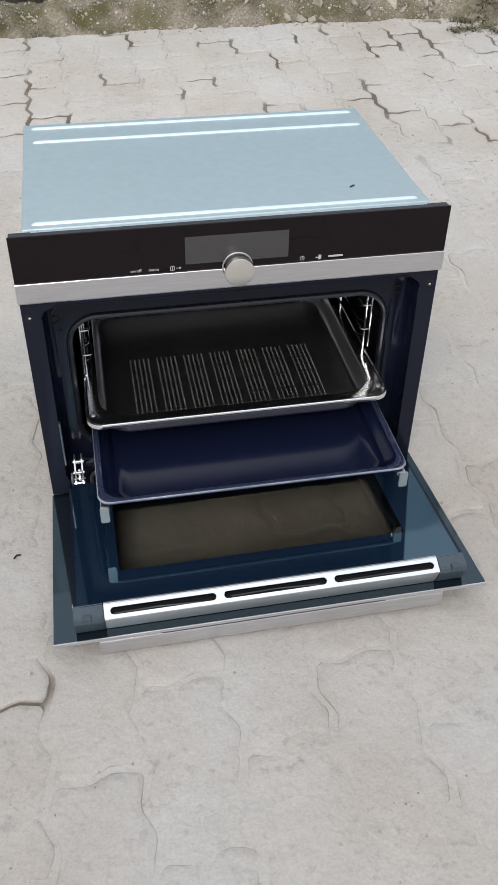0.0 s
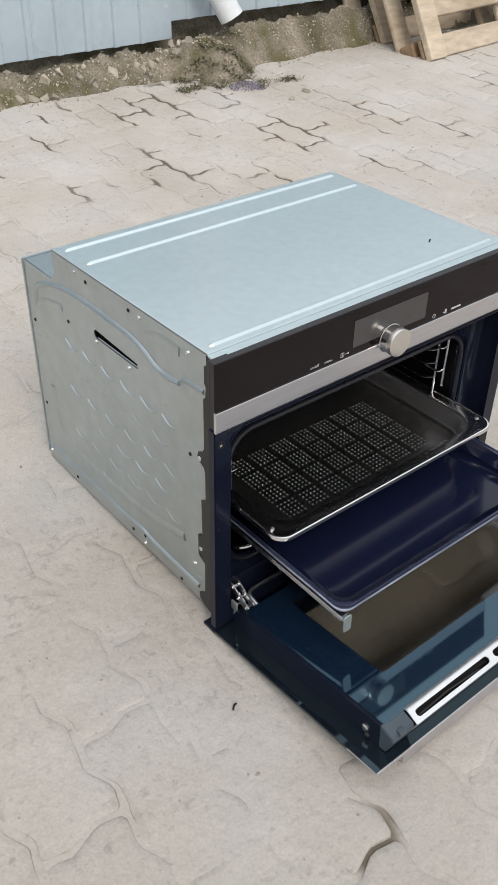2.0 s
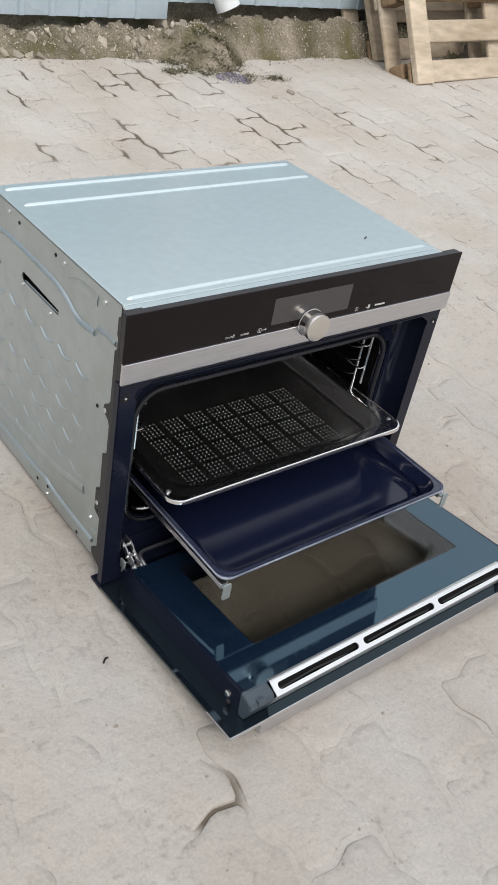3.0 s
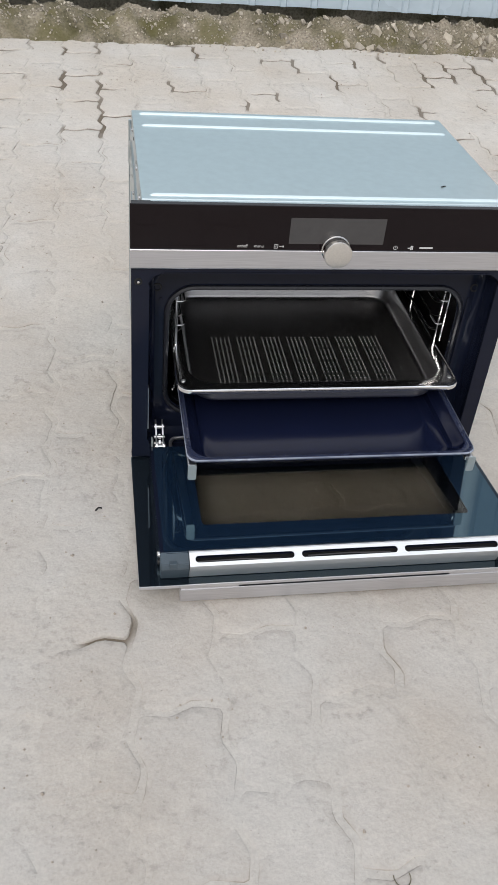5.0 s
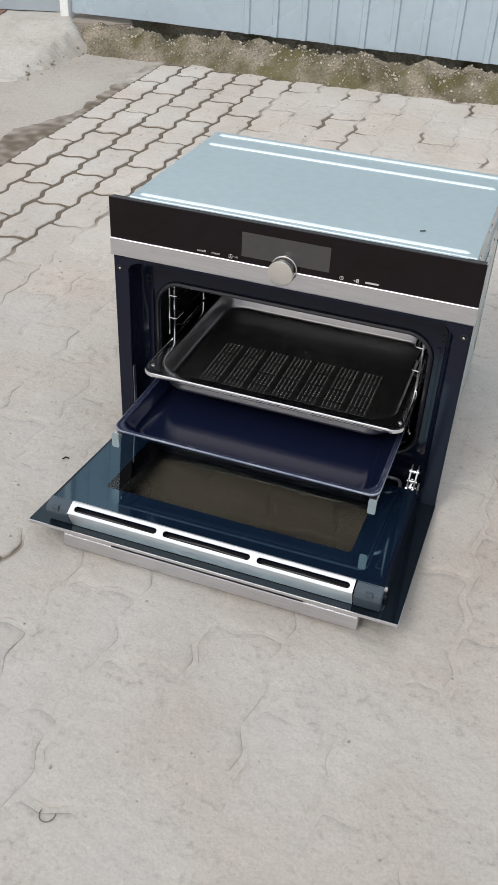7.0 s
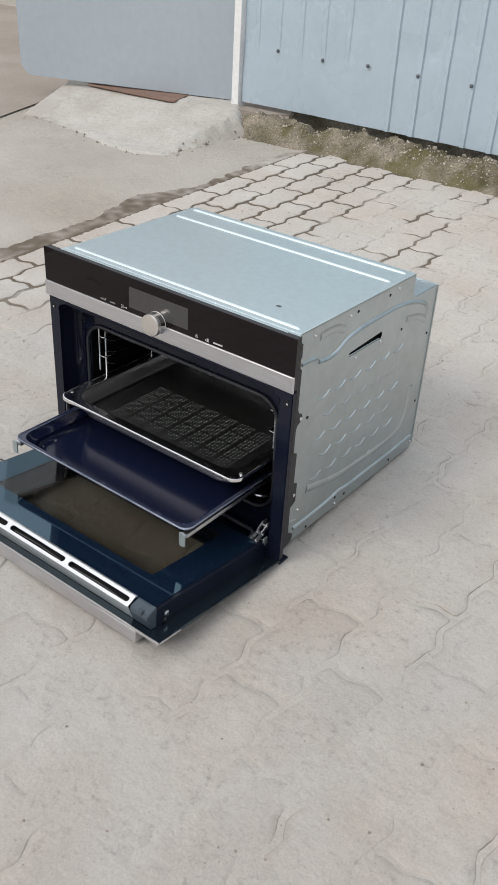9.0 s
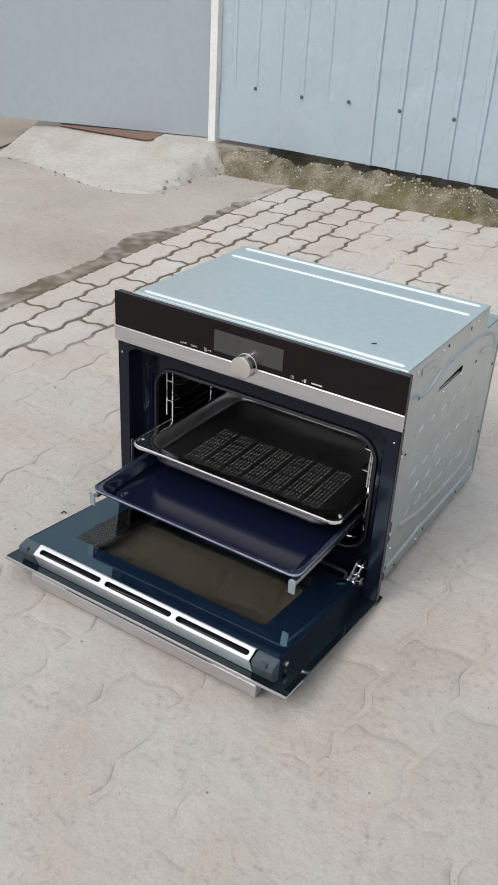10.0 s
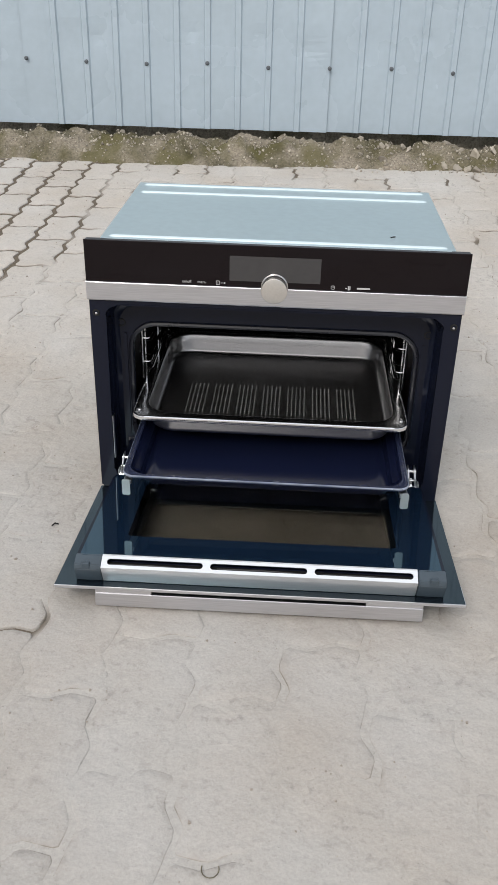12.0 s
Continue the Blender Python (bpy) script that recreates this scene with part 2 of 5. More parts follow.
CAVITY = material("cavity_enamel", (0.0045, 0.0042, 0.0045), 0.3, spec=0.12, dark=(0.0035, 0.0033, 0.0035), grain=150, stain=15, rough_var=0.06)
NAVY = material("navy_tray_enamel", (0.0066, 0.0092, 0.027), 0.12, dark=(0.0055, 0.0078, 0.022), grain=200, stain=10, grain_amount=0.04, rough_var=0.03, spec=0.45,
                bump=0.02, bump_scale=25)
# base lightened beyond the tray's navy to carry the rim's highlight
NAVY_RIM = material("lightened_enamel_rim", (0.02, 0.026, 0.055), 0.25, dark=(0.013, 0.017, 0.038), grain=200, stain=30, spec=0.8)
# pale colour that paints the rim's bright edge highlight
EDGE_HIGHLIGHT = material("edge_highlight", (0.33, 0.36, 0.43), 0.3, 0.6, dark=(0.12, 0.14, 0.2), grain=200, stain=25, stain_amount=0.9)
BLACK_PLASTIC = material("black_plastic", (0.02, 0.02, 0.022), 0.45, grain=300, stain=20, bump=0.05, bump_scale=300)
SCREW_GREY = material("grey_screw_cap", (0.11, 0.125, 0.14), 0.5, grain=100, stain=20)
SLATE = material("slate_plastic", (0.05, 0.07, 0.088), 0.35, grain=300, stain=20)
RUBBER = material("gasket_rubber", (0.011, 0.012, 0.017), 0.3, grain=200, stain=20)
DOOR_FRIT = material("blue_black_door_glass", (0.005, 0.0125, 0.027), 0.04, dark=(0.0045, 0.011, 0.024), grain=90, stain=6, rough_var=0.015, spec=0.5, spec_tint=(0.5, 0.84, 1.0), ior=2.15)
OUTER_GLASS = material("outer_door_glass", (0.006, 0.009, 0.013), 0.04, dark=(0.005, 0.008, 0.0115), grain=90, stain=6, rough_var=0.015, spec=0.5, spec_tint=(0.6, 0.86, 1.0), ior=1.75)
HOOK = material("dull_zinc", (0.4, 0.45, 0.46), 0.45, 0.6, dark=(0.34, 0.38, 0.39), grain=150, stain=30)
BROWN_CONCRETE = material("brown_concrete", (0.34, 0.3, 0.26), 0.9, dark=(0.26, 0.225, 0.19), grain=150, stain=2, stain_amount=0.8, bump=0.5, bump_scale=70, spec=0.2, flecks=0.6)
DOOR_WINDOW = material("tinted_window_glass", (0.55, 0.545, 0.515), 0.03, dark=(0.46, 0.452, 0.425), grain=90, stain=9, grain_amount=0.02, rough_var=0.01, spec=0.5)
see_through = DOOR_WINDOW.node_tree.nodes["Principled BSDF"].inputs
see_through["Transmission Weight"].default_value, see_through["IOR"].default_value = 1.0, 1.45
PRINT = material("white_print", (0.5, 0.5, 0.5), 0.6, grain=50, stain=10, grain_amount=0.02, stain_amount=0.1)
HOLE = material("hole_dark", (0.004, 0.004, 0.004), 0.8, grain=50, stain=10)
PVC = material("white_pvc", (0.72, 0.75, 0.78), 0.35, dark=(0.6, 0.62, 0.64), grain=50, stain=9, grain_amount=0.04)
LILAC = material("lilac_petals", (0.2, 0.18, 0.235), 0.8, dark=(0.12, 0.11, 0.13), grain=60, stain=30, per_object=0.3)
WEED = material("dry_weed", (0.165, 0.152, 0.092), 0.8, dark=(0.08, 0.078, 0.05), grain=60, stain=20, per_object=0.3)

# ---- mesh tools ----


def part(name, bm, mat, parent=None, label="", smooth=False):
    """Links a bmesh as one mesh object, under a thing or a part where one is given."""
    bmesh.ops.recalc_face_normals(bm, faces=bm.faces[:])
    me = bpy.data.meshes.new(name)
    bm.to_mesh(me)
    bm.free()
    me.materials.append(mat)
    if smooth:
        me.shade_smooth()
        me.set_sharp_from_angle(angle=radians(35))
    ob = new(name, me)
    if parent:
        ob.parent = parent
    if label:
        ob["label"] = label
    return ob


def empty(name, m, parent=None):
    ob = new(name)
    ob.empty_display_size = 0.05
    if parent:
        ob.parent = parent
    ob.matrix_basis = m
    return ob


def box(bm, x0, x1, y0, y1, z0, z1, bevel=0.0, seg=2):
    vs = [bm.verts.new((x, y, z)) for z in (z0, z1) for y in (y0, y1) for x in (x0, x1)]
    fs = [bm.faces.new([vs[i] for i in q]) for q in ((0, 2, 3, 1), (4, 5, 7, 6), (0, 1, 5, 4), (2, 6, 7, 3), (0, 4, 6, 2), (1, 3, 7, 5))]
    if bevel:
        es = list({e for f in fs for e in f.edges})
        bmesh.ops.bevel(bm, geom=es, offset=bevel, segments=seg, affect="EDGES", profile=0.5)
    return vs


def prism(bm, pts, place):
    """A closed outline (pairs) swept from place(a, b, 0) to place(a, b, 1)."""
    rings = [[bm.verts.new(place(a, b, k)) for a, b in pts] for k in (0, 1)]
    n = len(pts)
    for i in range(n):
        bm.faces.new((rings[0][i], rings[0][(i + 1) % n], rings[1][(i + 1) % n], rings[1][i]))
    bm.faces.new(rings[0])
    bm.faces.new(rings[1])


def rounded(a0, a1, b0, b1, r, n=6):
    pts = []
    for ca, cb, s in ((a1 - r, b1 - r, 0), (a0 + r, b1 - r, 90), (a0 + r, b0 + r, 180), (a1 - r, b0 + r, 270)):
        for i in range(n + 1):
            t = radians(s + 90 * i / n)
            pts.append((ca + r * math.cos(t), cb + r * math.sin(t)))
    return pts


def plate(bm, outer, holes, place):
    """A flat plate with openings that go through it; place(a, b, k) gives the near (k = 0) and far (k = 1) side."""
    for k in (0, 1):
        edges = []
        for loop in (outer, *holes):
            vs = [bm.verts.new(place(a, b, k)) for a, b in loop]
            edges += [bm.edges.new((vs[i], vs[(i + 1) % len(vs)])) for i in range(len(vs))]
        bmesh.ops.triangle_fill(bm, use_beauty=True, edges=edges)
    for loop in (outer, *holes):
        n = len(loop)
        ring = [[bm.verts.new(place(a, b, k)) for a, b in loop] for k in (0, 1)]
        for i in range(n):
            bm.faces.new((ring[0][i], ring[0][(i + 1) % n], ring[1][(i + 1) % n], ring[1][i]))
    bmesh.ops.remove_doubles(bm, verts=bm.verts[:], dist=1e-6)


def loft(bm, rings, cap_first=False, cap_last=False, closed=False):
    vr = [[bm.verts.new(p) for p in ring] for ring in rings]
    pairs = list(zip(vr, vr[1:])) + ([(vr[-1], vr[0])] if closed else [])
    for a, b in pairs:
        n = len(a)
        for i in range(n):
            bm.faces.new((a[i], a[(i + 1) % n], b[(i + 1) % n], b[i]))
    if cap_first:
        bm.faces.new(vr[0])
    if cap_last:
        bm.faces.new(vr[-1])


def disc_rings(c, axis, spec, n=24):
    """Rings round an axis through c: spec is (radius, distance along the axis)."""
    axis = Vector(axis).normalized()
    u = axis.orthogonal().normalized()
    v = axis.cross(u)
    return [[Vector(c) + axis * d + (u * math.cos(2 * math.pi * i / n) + v * math.sin(2 * math.pi * i / n)) * r for i in range(n)] for r, d in spec]


def turned(bm, c, axis, spec, n=24):
    loft(bm, disc_rings(c, axis, spec, n), True, True)


def tube(bm, pts, r, n=8):
    pts = [Vector(p) for p in pts]
    rings = []
    u = None
    for i, p in enumerate(pts):
        d = (pts[min(i + 1, len(pts) - 1)] - pts[max(i - 1, 0)]).normalized()
        u = (d.orthogonal() if u is None else u - d * u.dot(d)).normalized()
        v = d.cross(u)
        rings.append([p + (u * math.cos(2 * math.pi * k / n) + v * math.sin(2 * math.pi * k / n)) * r for k in range(n)])
    loft(bm, rings, True, True)


def bend(pts, r, n=4):
    """Rounds the inner corners of a line."""
    pts = [Vector(p) for p in pts]
    out = [pts[0]]
    for a, b, c in zip(pts, pts[1:], pts[2:]):
        p, q = b + (a - b).normalized() * r, b + (c - b).normalized() * r
        for i in range(n + 1):
            t = i / n
            out.append(p * (1 - t) ** 2 + b * 2 * t * (1 - t) + q * t * t)
    return out + [pts[-1]]


def rise(y):
    """Height of the yard: level round the oven, then rising gently towards the fence."""
    return 0.045 * (math.hypot(y - 0.2, 0.2) + (y - 0.2)) / 2 - 0.001


FENCE_Y, FENCE_Z = 2.47, 0.205

# ---- yard ----


def rise_flat(y):
    return rise(min(y, 2.6))


def lumps(x, y, s, seed=0.0):
    return noise.noise(Vector((x * s, y * s, seed)))


def sheet(xs, ys, height):
    bm = bmesh.new()
    grid = [[bm.verts.new((x, y, height(x, y))) for x in xs] for y in ys]
    for r0, r1 in zip(grid, grid[1:]):
        for i in range(len(xs) - 1):
            bm.faces.new((r0[i], r0[i + 1], r1[i + 1], r1[i]))
    return bm


def steps(a, b, d):
    n = max(1, round((b - a) / d))
    return [a + (b - a) * i / n for i in range(n + 1)]


PAVE_X0, PAVE_X1, PAVE_Y0, PAVE_Y1 = -1.235, 4.2, -2.2, 2.33

ground = part("ground", sheet([-400, -60, -12] + steps(-4, 5, 0.15) + [12, 60, 400], [-400, -60, -8] + steps(-3, 3, 0.15) + [8, 60, 400],
                              lambda x, y: rise_flat(y) - 0.012 + (0.009 if x < -1.25 and abs(y) < 8 else 0) + 0.003 * lumps(x, y, 3)), CONCRETE, smooth=True)
tagged(ground, "worn beige concrete yard surface with dust", "ground", kind="structure")


WASHED = ((1.0, 2.1, 0.15), (0.86, 2.0, 0.09), (1.27, 1.63, 0.14), (1.2, 1.47, 0.07), (1.32, 1.25, 0.06), (0.71, 1.53, 0.1), (0.48, 1.93, 0.08), (0.6, 2.15, 0.06),
          (-0.41, 1.86, 0.1), (-0.27, 1.54, 0.1), (-0.43, 2.15, 0.06), (-0.335, -0.365, 0.04), (0.98, 1.28, 0.06), (1.68, 1.65, 0.08), (1.75, 1.3, 0.06), (2.2, 1.3, 0.1),
          (1.9, 0.9, 0.07), (0.0, 2.2, 0.06), (2.6, 1.0, 0.12), (1.0, 1.75, 0.05))


def clamp(v):
    return max(0.0, min(1.0, v))


def openness(x, y):
    """Where rain has washed the dust out of the joints and left dark soil in them."""
    left = clamp((-0.6 - 0.42 * max(0, 1.2 - y) - x) / 0.1 + 1.2 * lumps(x, y, 7, 3))
    spot = max(clamp((1.15 - math.hypot(x - a, y - b) / r + 0.7 * lumps(x, y, 14, 4)) * 3) for a, b, r in WASHED)
    back = clamp(9 * (lumps(x, y, 7.3, 1.7) - 0.3)) * clamp((y - 1.0) / 0.4)
    return max(left, 0.95 * spot, 0.8 * back) * clamp((2.36 - y) / 0.1)


def dust_level(x, y):
    """Dust lies flush with the stones, a little over some edges and a little under others."""
    drift = 0.002 * lumps(x, y, 4, 1) + 0.0017 * lumps(x, y, 13, 2) + 0.0012 * lumps(x, y, 31, 3) + 0.0006 * lumps(x, y, 83, 4)
    open_or_paler = openness(x, y)
    return rise_flat(y) - 0.0009 + (0.0006 * clamp((0.1 - y) / 0.3) + min(drift, 0.0014)) * (1 - open_or_paler) - (0.0018 + 0.002 * clamp((0.1 - y) / 0.3)) * open_or_paler


def pave_edge(y):
    return PAVE_X0 - 0.05 + 0.045 * lumps(0.3, y, 4, 3) + 0.02 * lumps(0.7, y, 17, 3) + 0.012 * lumps(0.2, y, 47, 6) - 0.055 * clamp((1.75 - y) / 0.5) * (0.9 + 1.1 * lumps(0.4, y, 2.6, 8) + 0.4 * lumps(0.4, y, 11, 9))


near = sheet(steps(0, 1, 0.0025), steps(-0.9, PAVE_Y1, 0.0085), lambda x, y: 0)
for v in near.verts:
    v.co.x = pave_edge(v.co.y) + (1.75 - pave_edge(v.co.y)) * v.co.x
    v.co.z = dust_level(v.co.x, v.co.y) if v.co.x > PAVE_X0 - 0.005 else rise_flat(v.co.y) + 0.002
pavement = part("pavement", near, DUST, smooth=True)
washed = pavement.data.attributes.new("washed", "FLOAT", "POINT")
washed.data.foreach_set("value", [clamp(0.78 + 0.5 * lumps(v.co.x, v.co.y, 6, 2) + 0.45 * lumps(v.co.x, v.co.y, 27, 5) - 0.5 * max(0, v.co.y - 1.5)) if v.co.x < PAVE_X0 - 0.01 else openness(v.co.x, v.co.y) for v in pavement.data.vertices])
tagged(pavement, "dusty zigzag concrete pavers with sand-filled joints", "pavement", kind="structure")
for name, xs, ys in (("dust_bed", steps(1.75, PAVE_X1, 0.04), steps(PAVE_Y0, PAVE_Y1, 0.04)), ("dust_bed", steps(PAVE_X0 - 0.1, 1.75, 0.04), steps(PAVE_Y0, -0.9, 0.04))):
    bed = part(name, sheet(xs, ys, dust_level), DUST, pavement, smooth=True)
    attr = bed.data.attributes.new("washed", "FLOAT", "POINT")
    attr.data.foreach_set("value", [openness(v.co.x, v.co.y) for v in bed.data.vertices])

# dirt strip along the foot of the fence
def bank_height(x, y):
    t = max(0, min(1, (y - 2.27 + 0.045 * clamp((0.2 - x) / 0.3) - 0.03 * lumps(x, y, 3, 8) + 0.17 * math.exp(-((x - 1.45) / 0.16) ** 2)) / 0.15))
    # trench and unseen soil mound behind the fence, added to darken the gap
    s = t * t * (3 - 2 * t) - (0.4 + 0.9 * clamp(0.35 + 1.6 * lumps(x, 0.5, 3.1, 12))) * clamp((y - 2.44 - 0.02 * lumps(x, 0.2, 9, 13)) / 0.025) + 2.2 * clamp((y - 2.585) / 0.04)
    bump = 0.022 * lumps(x, y, 5, 1) + 0.02 * lumps(x, y, 12, 2) + 0.012 * lumps(x, y, 30, 4) + 0.006 * lumps(x, y, 71, 6)
    right = max(0, min(1, (x - 1.2) / 0.5))
    return rise_flat(y) - 0.02 + s * (0.085 + 0.05 * right) + bump * (0.35 + s) + 0.008 * t


bank = part("dirt_bank", sheet(steps(-1.78, 4.6, 0.011), steps(2.04, 2.72, 0.011), bank_height), SOIL, smooth=True)
moss = bank.data.attributes.new("washed", "FLOAT", "POINT")
moss.data.foreach_set("value", [clamp(0.15 + 1.5 * lumps(v.co.x, v.co.y, 6, 14) + 1.2 * lumps(v.co.x, v.co.y, 19, 15) + 0.5 * math.exp(-((v.co.x + 0.5) / 0.4) ** 2))
                                 * clamp((2.42 - v.co.y) / 0.06) * 0.75 for v in bank.data.vertices])
tagged(bank, "crumbling dry earth bank with moss at the fence foot", "earth", kind="structure")

stone_bm = bmesh.new()
rnd = random.Random(4)
CORNERS = [Vector(p) for p in ((1, 0, 0), (0, 1, 0), (-1, 0, 0), (0, -1, 0), (0, 0, 1), (0, 0, -1))]


def crumb(bm, x, y, z, r):
    """A small angular crumb of stone or dried mud."""
    turn = Euler((rnd.random() * 6, rnd.random() * 6, rnd.random() * 6)).to_matrix()
    v = [bm.verts.new(Vector((x, y, z)) + turn @ (c * (r * rnd.uniform(0.6, 1.35)))) for c in CORNERS]
    for i in range(4):
        for top in (4, 5):
            bm.faces.new((v[i], v[(i + 1) % 4], v[top]))


for i in range(5200):
    x, y = rnd.uniform(-1.75, 2.9), rnd.gauss(2.37, 0.055)
    if not 2.2 < y < 2.45:
        continue
    thick = 0.5 + 0.5 * lumps(x, y, 4, 11)
    if rnd.random() > 0.25 + thick:
        continue
    r = rnd.choice((0.0016, 0.002, 0.0025, 0.003, 0.004, 0.0055)) * rnd.uniform(0.7, 1.3)
    crumb(stone_bm, x, y, max(bank_height(x, y), rise_flat(y)) + r * 0.3, r)
for i in range(230):
    x, y = rnd.uniform(-1.7, 1.6), rnd.gauss(2.37, 0.05)
    if not 2.22 < y < 2.44:
        continue
    r = rnd.choice((0.006, 0.007, 0.009, 0.012, 0.016)) * rnd.uniform(0.8, 1.2) * (1.0 if x > 0.2 else 0.6)
    m = Matrix.LocRotScale((x, y, bank_height(x, y) + r * 0.05), Euler((rnd.random() * 6, rnd.random() * 6, rnd.random() * 6)), (r * rnd.uniform(0.8, 1.5), r, r * rnd.uniform(0.5, 0.8)))
    made = bmesh.ops.create_icosphere(stone_bm, subdivisions=1, radius=1, matrix=m)
    for v in made["verts"]:
        v.co += Vector((lumps(v.co.y, v.co.z, 45, 1), lumps(v.co.x, v.co.z, 45, 2), lumps(v.co.x, v.co.y, 45, 3))) * r * 1.1
stones = part("pebbles", stone_bm, PEBBLE)
tagged(stones, "loose pale pebbles and crumbs scattered on the bank", "pebbles", kind="stuff")

# pale cement ramp in front of the gate
def ramp_in(x, y):
    wob = 0.03 * lumps(x, y, 4, 6) + 0.012 * lumps(x, y, 16, 7) + 0.01 * lumps(x, y, 40, 8)
    return min((x + 2.63 + 0.28 * (y - 1.68) + 0.2 * wob) / 0.02, (-1.6 - x + 1.4 * wob - 0.1 * clamp((y - 2.3) / 0.2)) / 0.1, (y - 1.7 - 0.7 * max(0, x + 1.78) + 0.8 * wob) / (0.05 + 0.14 * clamp((-1.9 - x) / 0.5)), 1)


ramp = part("cement_ramp", sheet(steps(-2.95, -1.5, 0.012), steps(1.5, 2.9, 0.012),
                                 lambda x, y: rise_flat(y) - 0.02 + max(-0.02, min(1, ramp_in(x, y))) * (0.024 + 0.08 * clamp((y - 1.88) / 0.44))
                                 + 0.003 * lumps(x, y, 30, 2) + 0.004 * lumps(x, y, 60, 7) * clamp(2 - 2 * ramp_in(x, y))), CEMENT, smooth=True)
fade = ramp.data.attributes.new("washed", "FLOAT", "POINT")
fade.data.foreach_set("value", [clamp(1.15 - 1.5 * ramp_in(v.co.x, v.co.y) + 1.0 * lumps(v.co.x, v.co.y, 9, 5) + 0.9 * lumps(v.co.x, v.co.y, 31, 6) + clamp((-2.15 - v.co.x) / 0.5) * 0.75) for v in ramp.data.vertices])
tagged(ramp, "pale rough cement ramp with broken edge below the gate", "ramp", kind="structure")

crumb_bm = bmesh.new()
for i in range(2600):
    x, y = rnd.uniform(-2.6, -1.5), rnd.uniform(1.55, 2.45)
    depth = ramp_in(x, y)
    if -0.4 < depth < 0.75 and rnd.random() < 0.35 + 0.6 * lumps(x, y, 7, 3):
        r = rnd.choice((0.002, 0.003, 0.004, 0.006)) * rnd.uniform(0.7, 1.3)
        crumb(crumb_bm, x, y, rise_flat(y) - 0.014 + max(0, depth) * (0.024 + 0.08 * clamp((y - 1.88) / 0.44)), r)
crumbs = part("cement_crumbs", crumb_bm, BROWN_CONCRETE)
tagged(crumbs, "loose brown crumbs along the broken ramp edge", "crumbs", kind="stuff")

grit_bm = bmesh.new()
for i in range(4200):
    x, y = rnd.uniform(-1.2, 1.7), rnd.uniform(-0.75, 2.2)
    if rnd.random() > 0.12 + 1.6 * max(0, lumps(x, y, 4.5, 21)) + 1.2 * max(0, lumps(x, y, 13, 22)) or abs(x) < 0.3 and -0.36 < y < 0.52:
        continue
    r = rnd.choice((0.0009, 0.0011, 0.0014, 0.0018, 0.0026)) * rnd.uniform(0.7, 1.2)
    crumb(grit_bm, x, y, rise_flat(y) + r * 0.2, r)
tagged(part("grit", grit_bm, BROWN_CONCRETE), "fine brown grit strewn over the dusty pavers", "grit", kind="stuff")

slab_bm = bmesh.new()
prism(slab_bm, [(-1.77, 2.38), (-1.57, 2.41), (-1.5, 2.5), (-1.56, 2.62), (-1.82, 2.62), (-1.83, 2.46)], lambda a, b, k: (a, b, 0.1 + 0.075 * k))
bmesh.ops.bevel(slab_bm, geom=slab_bm.edges[:], offset=0.008, segments=2, affect="EDGES")
slab = part("stone_slab", slab_bm, BROWN_CONCRETE)
tagged(slab, "rough broken concrete slab under the white gate post", "slab")

strip_bm = sheet(steps(0, 1, 0.05), steps(-1.5, 4.4, 0.2), lambda x, y: 0)
for v in strip_bm.verts:
    edge = -2.66 - 0.28 * (v.co.y - 1.68)
    v.co.x = edge - 3.5 * (1 - v.co.x)
    v.co.z = rise_flat(v.co.y) + 0.004
strip = part("concrete_strip", strip_bm, BROWN_CONCRETE, smooth=True)
tagged(strip, "darker brownish concrete lane leading through the gate", "concrete lane", kind="structure")

# ---- fence, gate, post ----
fence = empty("fence", pose(0, FENCE_Y, 0))
tagged(fence, "pale blue-grey ribbed sheet metal fence with screws", "fence", kind="structure")
PITCH = 0.1215


DENTS = ((-0.79, 0.535, 0.03), (-0.42, 0.565, 0.028), (-0.14, 0.55, 0.04), (0.02, 0.51, 0.03), (-1.2, 0.6, 0.035), (0.5, 0.56, 0.03))


def fence_wave(x, z):
    """How far the thin sheet bulges or is dented at one spot."""
    dent = sum(0.0045 * math.exp(-((x - a) ** 2 + (z - b) ** 2) / (r * r)) for a, b, r in DENTS)
    return 0.008 * lumps(x, z, 2.2, 9) + 0.0045 * lumps(x, z, 5.5, 3) + dent


def fence_sheet(x0, x1, z0, z1, dy):
    """One ribbed sheet: flat pans with shallow trapezoid ribs, folded from thin metal."""
    pts = [(x0, 0.0)]
    k = math.ceil((x0 - 0.128) / PITCH + 0.2)
    while 0.128 + k * PITCH < x1 - 0.02:
        c = 0.128 + k * PITCH
        last = pts[-1][0]
        pts += [(last + (c - 0.0145 - last) * i / 5, 0.0) for i in (1, 2, 3, 4)]
        pts += [(c - 0.0145, 0.0), (c - 0.0095, -0.0085), (c + 0.0095, -0.0085), (c + 0.0145, 0.0)]
        k += 1
    pts.append((x1, 0.0))
    bm = bmesh.new()
    zs = steps(z0, 0.6, 0.02) + steps(0.6, z1, 0.16)[1:]
    press = lambda z: 0.45 * clamp((z - 0.4) / 0.1) if x0 < -1.7 else 1.0
    for off in (0.0, 0.0012):
        rows = [[bm.verts.new((x, y * press(z) + off + dy + fence_wave(x, z), z)) for x, y in pts] for z in zs]
        for r0, r1 in zip(rows, rows[1:]):
            for i in range(len(pts) - 1):
                bm.faces.new((r0[i], r0[i + 1], r1[i + 1], r1[i]))
    return part("fence_sheet", bm, FENCE, fence)


